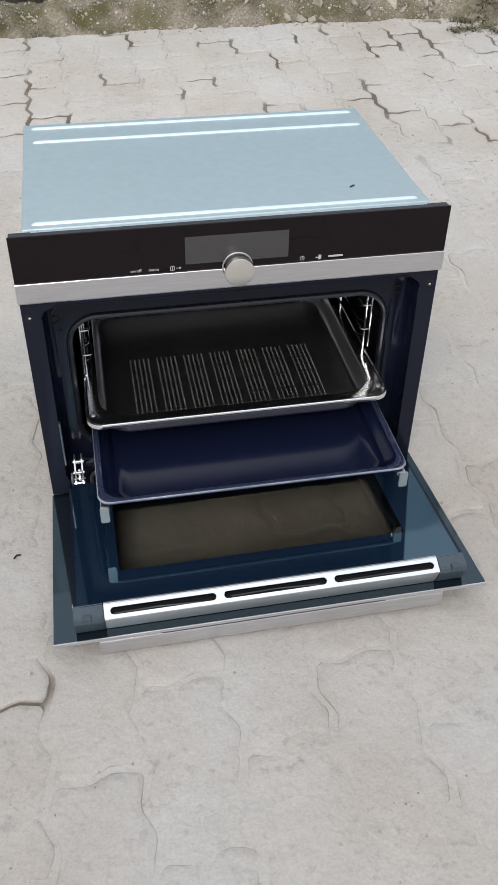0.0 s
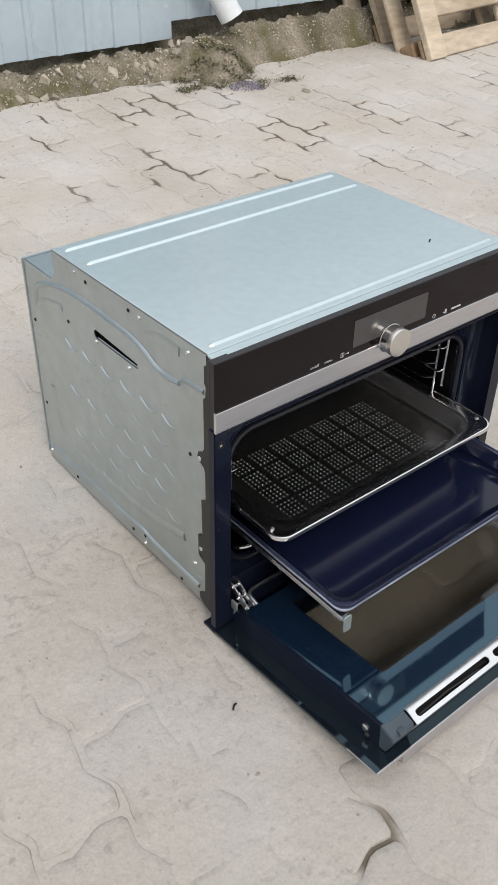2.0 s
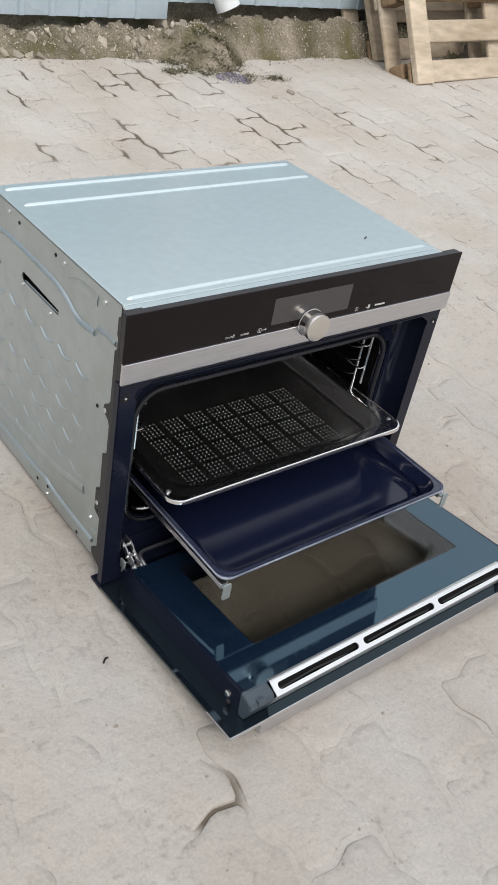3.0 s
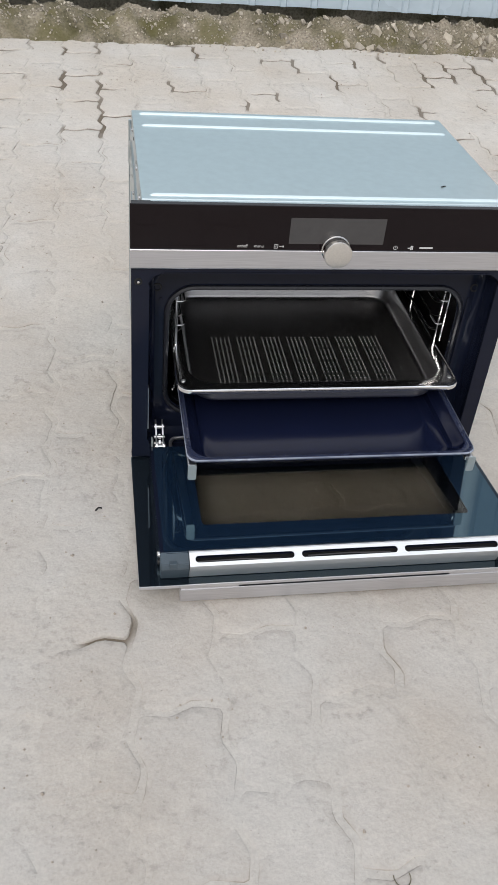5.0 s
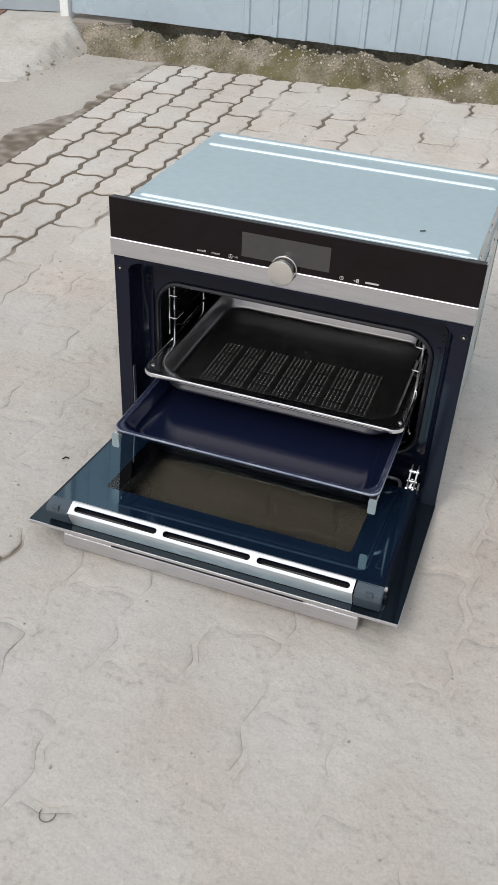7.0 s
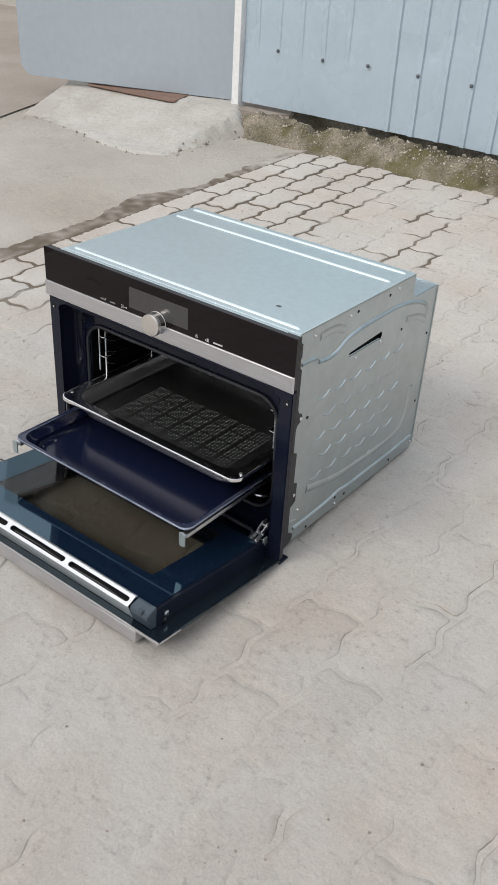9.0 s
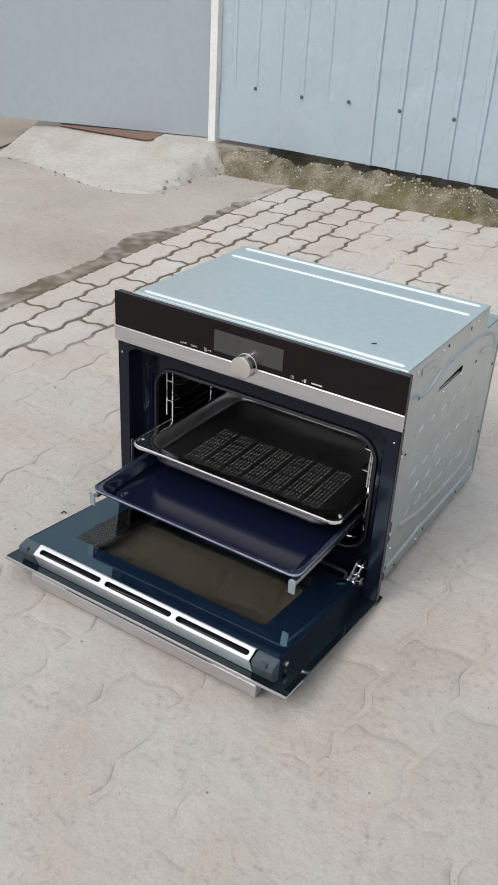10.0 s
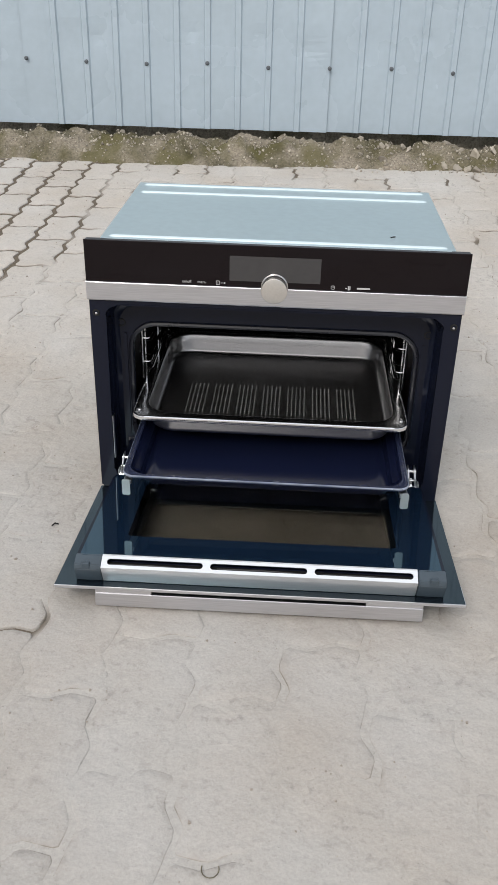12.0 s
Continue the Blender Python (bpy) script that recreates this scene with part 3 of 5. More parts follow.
for x0, x1, z0, dy in ((-1.772, -1.085, 0.198, 0.0), (-1.1, 0.13, 0.2, -0.007), (0.115, 1.362, 0.202, 0.0), (1.35, 2.6, 0.262, 0.02), (2.585, 3.83, 0.262, 0.016),
                       (3.815, 5.06, 0.262, 0.02)):
    fence_sheet(x0, x1, z0, 2.05, dy)
for k in range(-7, 6):
    x = 0.128 + 2 * k * PITCH
    if x < -1.75 or x > 1.36:
        continue
    bm = bmesh.new()
    z = 0.444 + 0.006 * math.sin(k * 2.3)
    rib = -0.0155 if -1.1 < x < 0.129 else -0.0087 if x > 0 else -0.0022
    turned(bm, (x, rib + fence_wave(x, z), z), (0, -1, 0), [(0.0085, 0), (0.0085, 0.002), (0.0055, 0.003), (0.0055, 0.007), (0.004, 0.008)], 8)
    part("fence_screw", bm, SCREW_GREY, fence)
for z in (0.44, 1.75):
    bm = bmesh.new()
    box(bm, -1.77, 5.05, 0.024, 0.064, z - 0.02, z + 0.02, 0.002)
    part("fence_rail", bm, GATE, fence)

post_bm = bmesh.new()
box(post_bm, -1.817, -1.776, 2.44, 2.5, 0.17, 2.1, 0.003)
post = part("gate_post", post_bm, WHITE_PAINT)
tagged(post, "white painted square steel gate post", "post", kind="structure")

gate = empty("gate", pose(-1.83, 2.49, 0, 0, 0, 18.5))
tagged(gate, "flat pale grey-blue sheet metal gate standing ajar", "gate", kind="structure")
bm = bmesh.new()
xs, zs = steps(-1.195, -1.12, 0.0125) + steps(-1.12, -0.01, 0.1)[1:], steps(0.189, 0.29, 0.02) + steps(0.29, 2.0, 0.2)[1:]
for off in (0, 0.002):
    rows = [[bm.verts.new((x, off + 0.009 * lumps(x, z, 1.7, 4) + 0.004 * lumps(x, z, 4.3, 7), max(z, 0.189 + 0.05 * clamp((-1.13 - x) / 0.065) ** 2))) for x in xs] for z in zs]
    for r0, r1 in zip(rows, rows[1:]):
        for i in range(len(xs) - 1):
            bm.faces.new((r0[i], r0[i + 1], r1[i + 1], r1[i]))
part("gate_skin", bm, GATE, gate, smooth=True)
for x0, x1, z0, z1 in ((-1.18, -1.16, 0.25, 1.99), (-0.05, -0.01, 0.2, 1.99), (-1.16, -0.05, 0.2, 0.24), (-1.16, -0.05, 1.95, 1.99)):
    bm = bmesh.new()
    box(bm, x0, x1, 0.008, 0.048, z0, z1, 0.003)
    part("gate_frame_bar", bm, GATE, gate)

plate_bm = bmesh.new()
prism(plate_bm, [(-2.6, 2.238), (-2.3, 2.25), (-2.06, 2.264), (-2.035, 2.28), (-2.08, 2.47), (-2.6, 2.5)], lambda a, b, k: (a, b, 0.178 + 0.045 * (b - 2.3) - 0.003 + 0.007 * k))
sill = part("threshold_plate", plate_bm, RUST)
tagged(sill, "reddish rusty steel threshold plate under the gate", "plate")

# wall further back, beyond the open gate
bm = bmesh.new()
box(bm, -9.5, -3.2, 5.2, 5.35, 0.05, 2.2, 0.01)
far_wall = part("wall_back", bm, CONCRETE)
tagged(far_wall, "plain grey yard wall beyond the gate", "wall", kind="structure")

# ---- pallet ----
pallet = empty("wooden_pallet", pose(2.36, 1.945, 0.084, -28, 0, 5.8))
tagged(pallet, "weathered pine pallet standing on edge, leaning back", "pallet")


def plank(name, x0, x1, y0, y1, z0, z1):
    bm = bmesh.new()
    box(bm, x0, x1, y0, y1, z0, z1, 0.007)
    for v in bm.verts:
        v.co += Vector((lumps(v.co.y, v.co.z, 23, x0 * 3), lumps(v.co.x, v.co.z, 17, x0 * 5), lumps(v.co.x, v.co.y, 19, z0 * 7))) * 0.006
    return part(name, bm, DAMP_WOOD if name in ("block", "stringer_board") else WOOD, pallet, "dark damp brown wood" if name == "block" else "")


for x in (0.0, 0.66, 1.33):
    plank("post_board", x, x + 0.12, -0.004 if x < 0.1 else 0.052, 0.03 if x < 0.1 else 0.074, 0.0, 0.8)
    plank("post_board", x, x + 0.1, 0.15, 0.172, 0.0, 0.8)
    for z in (0.0, 0.35, 0.7):
        plank("block", x, x + 0.1, 0.076, 0.15, z, z + 0.1)
for z in (0.0, 0.17, 0.35, 0.53, 0.7):
    plank("deck_board", 0.122, 1.43, 0.004, 0.03, z + 0.006, z + 0.1)
for z in (0.0, 0.35, 0.7):
    plank("stringer_board", 0.0, 1.43, 0.032, 0.05, z, z + 0.1)
for z in (0.0, 0.35, 0.7):
    plank("deck_board", 0.0, 1.43, 0.174, 0.196, z, z + 0.1)

back_pallet = copy_thing(pallet, pose(2.39, 2.25, 0.097, -30, 0, 5.0))
tagged(back_pallet, "second weathered pine pallet leaning behind the first")

# ---- rain pipe ----
pipe = empty("rain_pipe", pose(1.56, 2.42, 0))
tagged(pipe, "white plastic rain pipe ending above the ground", "pipe")
bm = bmesh.new()
line = bend([(-0.1, -0.01, 2.0), (-0.1, -0.01, 0.5), (0.0, -0.09, 0.28)], 0.07)
tube(bm, line, 0.05, 16)
dead = [f for f in bm.faces if len(f.verts) > 4 and f.calc_center_median().z < 0.4]
bmesh.ops.delete(bm, geom=dead, context="FACES_ONLY")
part("pipe_tube", bm, PVC, pipe, smooth=True)
bm = bmesh.new()
turned(bm, (-0.003, -0.088, 0.285), (line[-1] - line[-2]), [(0.046, -0.03), (0.046, 0.0)], 16)
part("pipe_mouth", bm, HOLE, pipe, "dark inside of the pipe")

# ---- weeds by the bank ----
weed_bm = bmesh.new()
rw = random.Random(9)
for c in range(46):
    cx, cy = rw.gauss(1.42, 0.12), rw.gauss(2.23, 0.06)
    if c < 8:
        cx, cy = rw.uniform(1.4, 1.68), rw.uniform(2.03, 2.1)
    for i in range(26):
        a, h, w = rw.random() * 6.28, rw.uniform(0.015, 0.045), rw.uniform(0.001, 0.0026)
        base = Vector((cx + rw.gauss(0, 0.012), cy + rw.gauss(0, 0.012), 0))
        base.z = max(rise_flat(base.y), bank_height(base.x, base.y)) - 0.003
        out = Vector((math.cos(a), math.sin(a), 0)) * h
        side = Vector((-math.sin(a), math.cos(a), 0)) * w
        up = Vector((0, 0, h * rw.uniform(0.15, 0.55)))
        mid, tip = base + out * 0.5 + up, base + out + up * 0.7
        v = [weed_bm.verts.new(p) for p in (base - side, base + side, mid + side, mid - side, tip)]
        weed_bm.faces.new(v[:4])
        weed_bm.faces.new((v[3], v[2], v[4]))
weeds = part("dry_weeds", weed_bm, WEED)
tagged(weeds, "dry yellow-green weeds growing at the paving edge", "weeds", kind="stuff")

flower_bm = bmesh.new()
for i in range(260):
    a, d = rw.random() * 6.28, math.sqrt(rw.random())
    x, y = 1.435 + 0.075 * d * math.cos(a), 2.07 + 0.055 * d * math.sin(a)
    base = Vector((x, y, rise_flat(y) + 0.004 + 0.016 * (1 - d * d) * rw.random()))
    u = Vector((rw.uniform(-1, 1), rw.uniform(-1, 1), rw.uniform(-0.3, 0.6))).normalized() * rw.uniform(0.004, 0.008)
    w = u.orthogonal() * 0.6
    flower_bm.faces.new([flower_bm.verts.new(p) for p in (base, base + u * 0.5 + w, base + u, base + u * 0.5 - w)])
flowers = part("lilac_plant", flower_bm, LILAC)
tagged(flowers, "small faded lilac plant growing low in the paving joint", "plant", kind="stuff")
for x, y, r in ((1.597, 1.911, 0.013), (1.49, 1.872, 0.011), (1.33, 2.24, 0.01)):
    bm = bmesh.new()
    bmesh.ops.create_icosphere(bm, subdivisions=2, radius=1, matrix=Matrix.LocRotScale((x, y, rise_flat(y) + r * 0.35), Euler((0.2, 0.1, x * 7)), (r * 1.7, r, r * 0.4)))
    for v in bm.verts:
        v.co += Vector((lumps(v.co.x, v.co.y, 60, 1), lumps(v.co.y, v.co.z, 60, 2), 0)) * r * 0.3
    tagged(part("stone", bm, PEBBLE), "small whitish stone lying on the pavers", "stone", group="stones by the bank")

# ---- loose bits on the paving ----
bit_bm = bmesh.new()
rb = random.Random(21)
for i in range(140):
    x, y = rb.uniform(-1.1, 1.4), rb.uniform(-0.85, 2.1)
    r = rb.choice((0.001, 0.0012, 0.0016, 0.0022)) * rb.uniform(0.7, 1.3)
    m = Matrix.LocRotScale((x, y, rise_flat(y) + r * 0.4), Euler((rb.random() * 6, rb.random() * 6, rb.random() * 6)), (r * rb.uniform(0.8, 1.6), r, r * 0.7))
    bmesh.ops.create_icosphere(bit_bm, subdivisions=1, radius=1, matrix=m)
bits = part("grit", bit_bm, PEBBLE)
tagged(bits, "scattered grit and crumbs lying on the pavers", "grit", kind="stuff")


def twig(name, label, pts, r, mat):
    bm = bmesh.new()
    tube(bm, [(x, y, rise_flat(y) + z) for x, y, z in pts], r, 6)
    return tagged(part(name, bm, mat, smooth=True), label, "debris")


twig("bent_wire", "small bent dark wire loop lying on the paving", [(-0.0285 + 0.0095 * math.cos(a), -0.726 - 0.0105 * math.sin(a), 0.0015) for a in [0.35 * i - 0.4 for i in range(12)]], 0.0006, SOIL)
twig("dry_leaf_crumb", "tiny dark leaf crumb lying on the paving", [(-0.357, -0.118, 0.002), (-0.352, -0.114, 0.005), (-0.347, -0.112, 0.002)], 0.0014, HOLE)

# ---- oven ----
oven = empty("built_in_oven", pose(0, 0, 0))
tagged(oven, "compact built-in steam oven, door open, standing on pavers", "oven")
SIDE, TOP, STEP_Y, REAR_Y, REAR_TOP, BASE_Z = 0.2795, 0.453, 0.412, 0.518, 0.4, 0.018


def bead(bm, pts, r, h, to3d):
    """A pressed bead: a low rounded rib along a line on a flat panel; to3d(a, b, height)."""
    pts = [Vector(p) for p in pts]
    if len(pts) > 5:
        pts = [pts[0], pts[0] * 0.5 + pts[1] * 0.5, *pts[1:-1], pts[-1] * 0.5 + pts[-2] * 0.5, pts[-1]]
    rows = []
    n = len(pts)
    for i, p in enumerate(pts):
        d = (pts[min(i + 1, n - 1)] - pts[max(i - 1, 0)]).normalized()
        s = Vector((-d.y, d.x))
        e = 0.0 if i in (0, n - 1) else 1.0
        w = 0.25 if i in (0, n - 1) else 1.0
        rows.append([bm.verts.new(to3d(*(p + s * r * o * w), h * (k * e - 0.03))) for o, k in ((-1, -0.15), (-0.65, 0.55), (0, 1), (0.65, 0.55), (1, -0.15))])
    for a, b in zip(rows, rows[1:]):
        for i in range(4):
            bm.faces.new((a[i], a[i + 1], b[i + 1], b[i]))


def soften(pts, n=3):
    """Chaikin smoothing of an open line."""
    pts = [Vector(p) for p in pts]
    for _ in range(n):
        out = [pts[0]]
        for a, b in zip(pts, pts[1:]):
            out += [a * 0.75 + b * 0.25, a * 0.25 + b * 0.75]
        pts = out + [pts[-1]]
    return pts


# top sheet with three pressed beads
bm = bmesh.new()
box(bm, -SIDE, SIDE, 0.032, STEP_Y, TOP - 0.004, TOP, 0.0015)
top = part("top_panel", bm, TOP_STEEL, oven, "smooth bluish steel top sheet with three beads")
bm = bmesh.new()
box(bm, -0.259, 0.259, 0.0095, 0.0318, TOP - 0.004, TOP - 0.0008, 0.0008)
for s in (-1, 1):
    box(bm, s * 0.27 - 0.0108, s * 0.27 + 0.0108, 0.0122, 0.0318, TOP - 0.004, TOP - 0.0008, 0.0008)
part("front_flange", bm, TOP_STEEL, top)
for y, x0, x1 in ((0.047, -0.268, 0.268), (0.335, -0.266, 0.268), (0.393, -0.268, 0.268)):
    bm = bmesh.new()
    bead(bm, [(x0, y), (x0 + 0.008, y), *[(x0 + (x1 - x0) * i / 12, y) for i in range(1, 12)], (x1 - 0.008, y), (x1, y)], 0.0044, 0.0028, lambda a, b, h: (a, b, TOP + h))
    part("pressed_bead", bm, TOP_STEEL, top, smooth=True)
# thin black bar standing for a scratch on the top sheet
bm = bmesh.new()
box(bm, -0.03, 0.03, -0.0035, 0.0035, 0, 0.0008, 0.0003)
bmesh.ops.transform(bm, matrix=pose(0.186, 0.098, TOP + 0.0002, 0, 0, 30) @ Matrix.Diagonal((0.15, 0.28, 1, 1)), verts=bm.verts[:])
part("top_mark", bm, HOLE, oven, "small dark scratch on the top sheet")

# stepped rear section
bm = bmesh.new()
box(bm, -SIDE + 0.003, SIDE - 0.003, STEP_Y, REAR_Y - 0.004, BASE_Z + 0.01, REAR_TOP, 0.002)
part("rear_cover", bm, GALV, oven)
bm = bmesh.new()
box(bm, -SIDE + 0.003, SIDE - 0.003, 0.04, STEP_Y - 0.001, BASE_Z - 0.004, BASE_Z + 0.006, 0.002)
part("bottom_panel", bm, GALV, oven)
bm = bmesh.new()
box(bm, -SIDE + 0.003, SIDE - 0.003, STEP_Y - 0.003, STEP_Y - 0.0005, REAR_TOP - 0.02, TOP - 0.005)
part("step_panel", bm, GALV, oven)
bm = bmesh.new()
box(bm, -SIDE - 0.002, SIDE + 0.002, REAR_Y - 0.004, REAR_Y, BASE_Z + 0.01, REAR_TOP + 0.002, 0.001)
part("back_panel", bm, GALV, oven)


def side_panel(s):
    """Pressed side sheet: stepped outline, handle slot, beads and a herringbone of small embossed ticks."""
    outline = [(0.036, BASE_Z + 0.006), (0.05, BASE_Z), (REAR_Y - 0.006, BASE_Z), (REAR_Y, BASE_Z + 0.02), (REAR_Y, REAR_TOP), (STEP_Y + 0.012, REAR_TOP), (STEP_Y, REAR_TOP + 0.012),
               (STEP_Y, TOP - 0.001), (0.036, TOP - 0.001)]
    slot = [(0.194, 0.354), (0.303, 0.354), (0.307, 0.358), (0.307, 0.364), (0.303, 0.368), (0.194, 0.362)]
    bm = bmesh.new()
    plate(bm, outline, [slot], lambda a, b, k: (s * (SIDE - 0.0015 * k), a, b))
    lift = lambda a, b, h: (s * (SIDE + h), a, b)
    bead(bm, soften([(0.486, 0.33), (0.487, 0.366), (0.44, 0.388), (0.375, 0.402), (0.3, 0.403), (0.186, 0.4), (0.14, 0.375), (0.094, 0.381)]), 0.0052, 0.0036, lift)
    bead(bm, soften([(0.088, 0.391), (0.064, 0.394), (0.042, 0.394)]), 0.0045, 0.0026, lift)
    bead(bm, soften([(0.504, 0.05), (0.47, 0.05), (0.42, 0.047), (0.3, 0.048), (0.235, 0.048), (0.212, 0.054), (0.19, 0.047), (0.112, 0.045), (0.06, 0.046)]), 0.005, 0.0036, lift)
    bead(bm, soften([(0.468, 0.19), (0.462, 0.12), (0.44, 0.09), (0.34, 0.086), (0.24, 0.09), (0.18, 0.096), (0.094, 0.118)]), 0.009, 0.0028, lift)
    bead(bm, soften([(0.49, 0.33), (0.455, 0.352), (0.4, 0.362)]), 0.008, 0.002, lift)
    bead(bm, soften([(0.168, 0.416), (0.145, 0.427), (0.12, 0.43), (0.092, 0.428)]), 0.009, 0.0018, lift)
    bead(bm, [(0.075, 0.06), (0.055, 0.066), (0.04, 0.064)], 0.004, 0.002, lift)
    # rows of shallow V-shaped ticks, each row set off by half a pitch
    for r in range(6):
        z = 0.311 - 0.0425 * r
        for i in range(-1, 7):
            y = 0.402 - 0.0523 * i + (0.0262 if r % 2 else 0.0)
            if not 0.128 < y < 0.42 or (r == 5 and not 0.24 < y < 0.36):
                continue
            bead(bm, [(y, z), (y - 0.0045, z - 0.0028), (y - 0.0095, z - 0.0058), (y - 0.0165, z - 0.0095), (y - 0.0205, z - 0.0106), (y - 0.025, z - 0.0104), (y - 0.0315, z - 0.0088), (y - 0.039, z - 0.006)],
                 0.0021, 0.0015 + 0.0004 * math.sin(5 * y + 9 * r), lift)
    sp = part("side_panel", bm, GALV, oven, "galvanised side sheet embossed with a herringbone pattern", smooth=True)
    bm = bmesh.new()
    box(bm, s * (SIDE - 0.012) - 0.001, s * (SIDE - 0.012) + 0.001, 0.18, 0.32, 0.345, 0.378)
    part("slot_backing", bm, HOLE, sp, "dark inside of the lifting slot")
    bm = bmesh.new()
    prism(bm, [(SIDE - 0.0016, 0.3525), (SIDE - 0.0035, 0.3545), (SIDE - 0.0042, 0.3538), (SIDE - 0.002, 0.3517)], lambda a, b, k: (s * a, 0.192 + 0.112 * k, b))
    part("slot_flap", bm, GALV, sp, "folded steel flap inside the slot")
    for y, z in ((0.074, 0.436), (0.182, 0.438), (0.217, 0.345), (0.303, 0.348), (0.071, 0.084), (0.508, 0.034), (0.207, 0.025), (0.349, 0.44)):
        bm = bmesh.new()
        turned(bm, (s * SIDE, y, z), (s, 0, 0), [(0.0033, -0.001), (0.0033, 0.001), (0.0024, 0.0022), (0.001, 0.0026)], 10)
        part("rivet", bm, CHROME, sp, smooth=True)
    for y, z in ((0.208, 0.438), (0.318, 0.436), (0.384, 0.346), (0.24, 0.032), (0.205, 0.041), (0.417, 0.028), (0.107, 0.024), (0.075, 0.28), (0.5, 0.14), (0.5, 0.3)):
        bm = bmesh.new()
        turned(bm, (s * (SIDE + 0.0003), y, z), (s, 0, 0), [(0.003, -0.001), (0.003, 0.0004)], 8)
        part("punched_hole", bm, HOLE, sp)
    return sp


for s in (-1, 1):
    side_panel(s)

# thin black bracket plates with ragged tabs, laid over the front edge of the side sheets
for s in (-1, 1):
    bm = bmesh.new()
    edge = [(0.0185, 0.014), (0.0185, 0.449), (0.031, 0.449), (0.0335, 0.438), (0.0385, 0.434), (0.0385, 0.41), (0.0355, 0.406), (0.0365, 0.39), (0.041, 0.386), (0.041, 0.309), (0.046, 0.3), (0.054, 0.297),
            (0.0562, 0.29), (0.0535, 0.284), (0.042, 0.277), (0.0395, 0.27), (0.0395, 0.224), (0.0495, 0.218), (0.0485, 0.154), (0.0588, 0.15), (0.0588, 0.112), (0.054, 0.108), (0.0435, 0.103),
            (0.0445, 0.046), (0.0585, 0.036), (0.057, 0.024), (0.034, 0.014)]
    slit = [(0.047, 0.1125), (0.055, 0.1125), (0.055, 0.1155), (0.047, 0.1155)]
    plate(bm, edge, [slit], lambda a, b, k: (s * (SIDE + 0.0006 + 0.0014 * k), a, b))
    bracket = part("edge_bracket", bm, BLACK_PLASTIC, oven, "thin ragged black steel bracket")
    for y, z, r in ((0.0495, 0.2895, 0.004), (0.0505, 0.1285, 0.0038)):
        bm = bmesh.new()
        turned(bm, (s * (SIDE + 0.002), y, z), (s, 0, 0), [(r, 0), (r, 0.0016), (r * 0.7, 0.0026), (r * 0.3, 0.0022)], 12)
        part("bracket_screw", bm, CHROME, bracket, smooth=True)

# enamelled front frame
FZ0, FZ1 = 0.0135, 0.3632
OPEN = rounded(-0.235, 0.235, 0.076, 0.303, 0.04, 8)
bm = bmesh.new()
plate(bm, rounded(-0.2955, 0.2955, FZ0, FZ1, 0.002, 2), [rounded(-0.2705, 0.2705, 0.03, 0.355, 0.022, 6)], lambda a, b, k: (a, 0.0 + 0.012 * k, b))
bmesh.ops.bevel(bm, geom=[e for e in bm.edges if len(e.link_faces) == 2 and e.calc_face_angle(0) > 1.2 and e.verts[0].co.y < 0.001 and e.verts[1].co.y < 0.001], offset=0.0014, segments=2, affect="EDGES")
frame_rim = part("front_frame", bm, ENAMEL, oven, "glossy navy-black enamelled front frame")
bm = bmesh.new()
plate(bm, rounded(-0.276, 0.276, 0.018, 0.36, 0.02, 4), [OPEN], lambda a, b, k: (a, 0.046 + 0.004 * k, b))
part("inner_frame", bm, ENAMEL, oven)
bm = bmesh.new()
loft(bm, [[(a, y, b) for a, b in rounded(-w, w, z0, z1, r, 8)] for y, w, z0, z1, r in
          ((0.0105, 0.271, 0.0295, 0.3555, 0.0225), (0.028, 0.2685, 0.032, 0.353, 0.024), (0.038, 0.266, 0.034, 0.349, 0.026), (0.0425, 0.263, 0.037, 0.344, 0.028), (0.0462, 0.257, 0.042, 0.337, 0.03))])
part("frame_reveal", bm, ENAMEL, oven, smooth=True)
for s in (-1, 1):
    bm = bmesh.new()
    loop = rounded(0.246, 0.2515, 0.09, 0.29, 0.0025, 3)
    prism(bm, [(s * a, b) for a, b in loop], lambda a, b, k: (a, 0.0425 + 0.004 * k, b))
    part("frame_bead", bm, ENAMEL, oven)
    for x, z, r in ((s * 0.285, 0.3405, 0.0046), (s * 0.2545, 0.307, 0.006)):
        bm = bmesh.new()
        turned(bm, (x, 0.0 if r < 0.005 else 0.046, z), (0, -1, 0), [(r + 0.0015, -0.0005), (r + 0.001, 0.0008), (r - 0.001, 0.001), (r - 0.0015, -0.001)], 14)
        part("screw_hole", bm, HOLE, frame_rim)
    bm = bmesh.new()
    turned(bm, (s * 0.285, 0.0005, 0.3392), (0, -1, 0), [(0.0022, 0), (0.0022, 0.001), (0.001, 0.0015)], 8)
    part("screw_tip", bm, CHROME, frame_rim)
# door seal
bm = bmesh.new()
loop = [(a, 0.0445, b) for a, b in rounded(-0.2395, 0.2395, 0.0715, 0.3075, 0.044, 10)]
n = len(loop)
rings = []
for i, p in enumerate(loop):
    d = (Vector(loop[(i + 1) % n]) - Vector(loop[i - 1])).normalized()
    u, v = Vector((0, 1, 0)), d.cross(Vector((0, 1, 0)))
    rings.append([Vector(p) + (u * math.cos(k * math.pi / 4) + v * math.sin(k * math.pi / 4)) * 0.0042 for k in range(8)])
loft(bm, rings, closed=True)
part("door_seal", bm, RUBBER, oven, "grey-black rubber door seal", smooth=True)

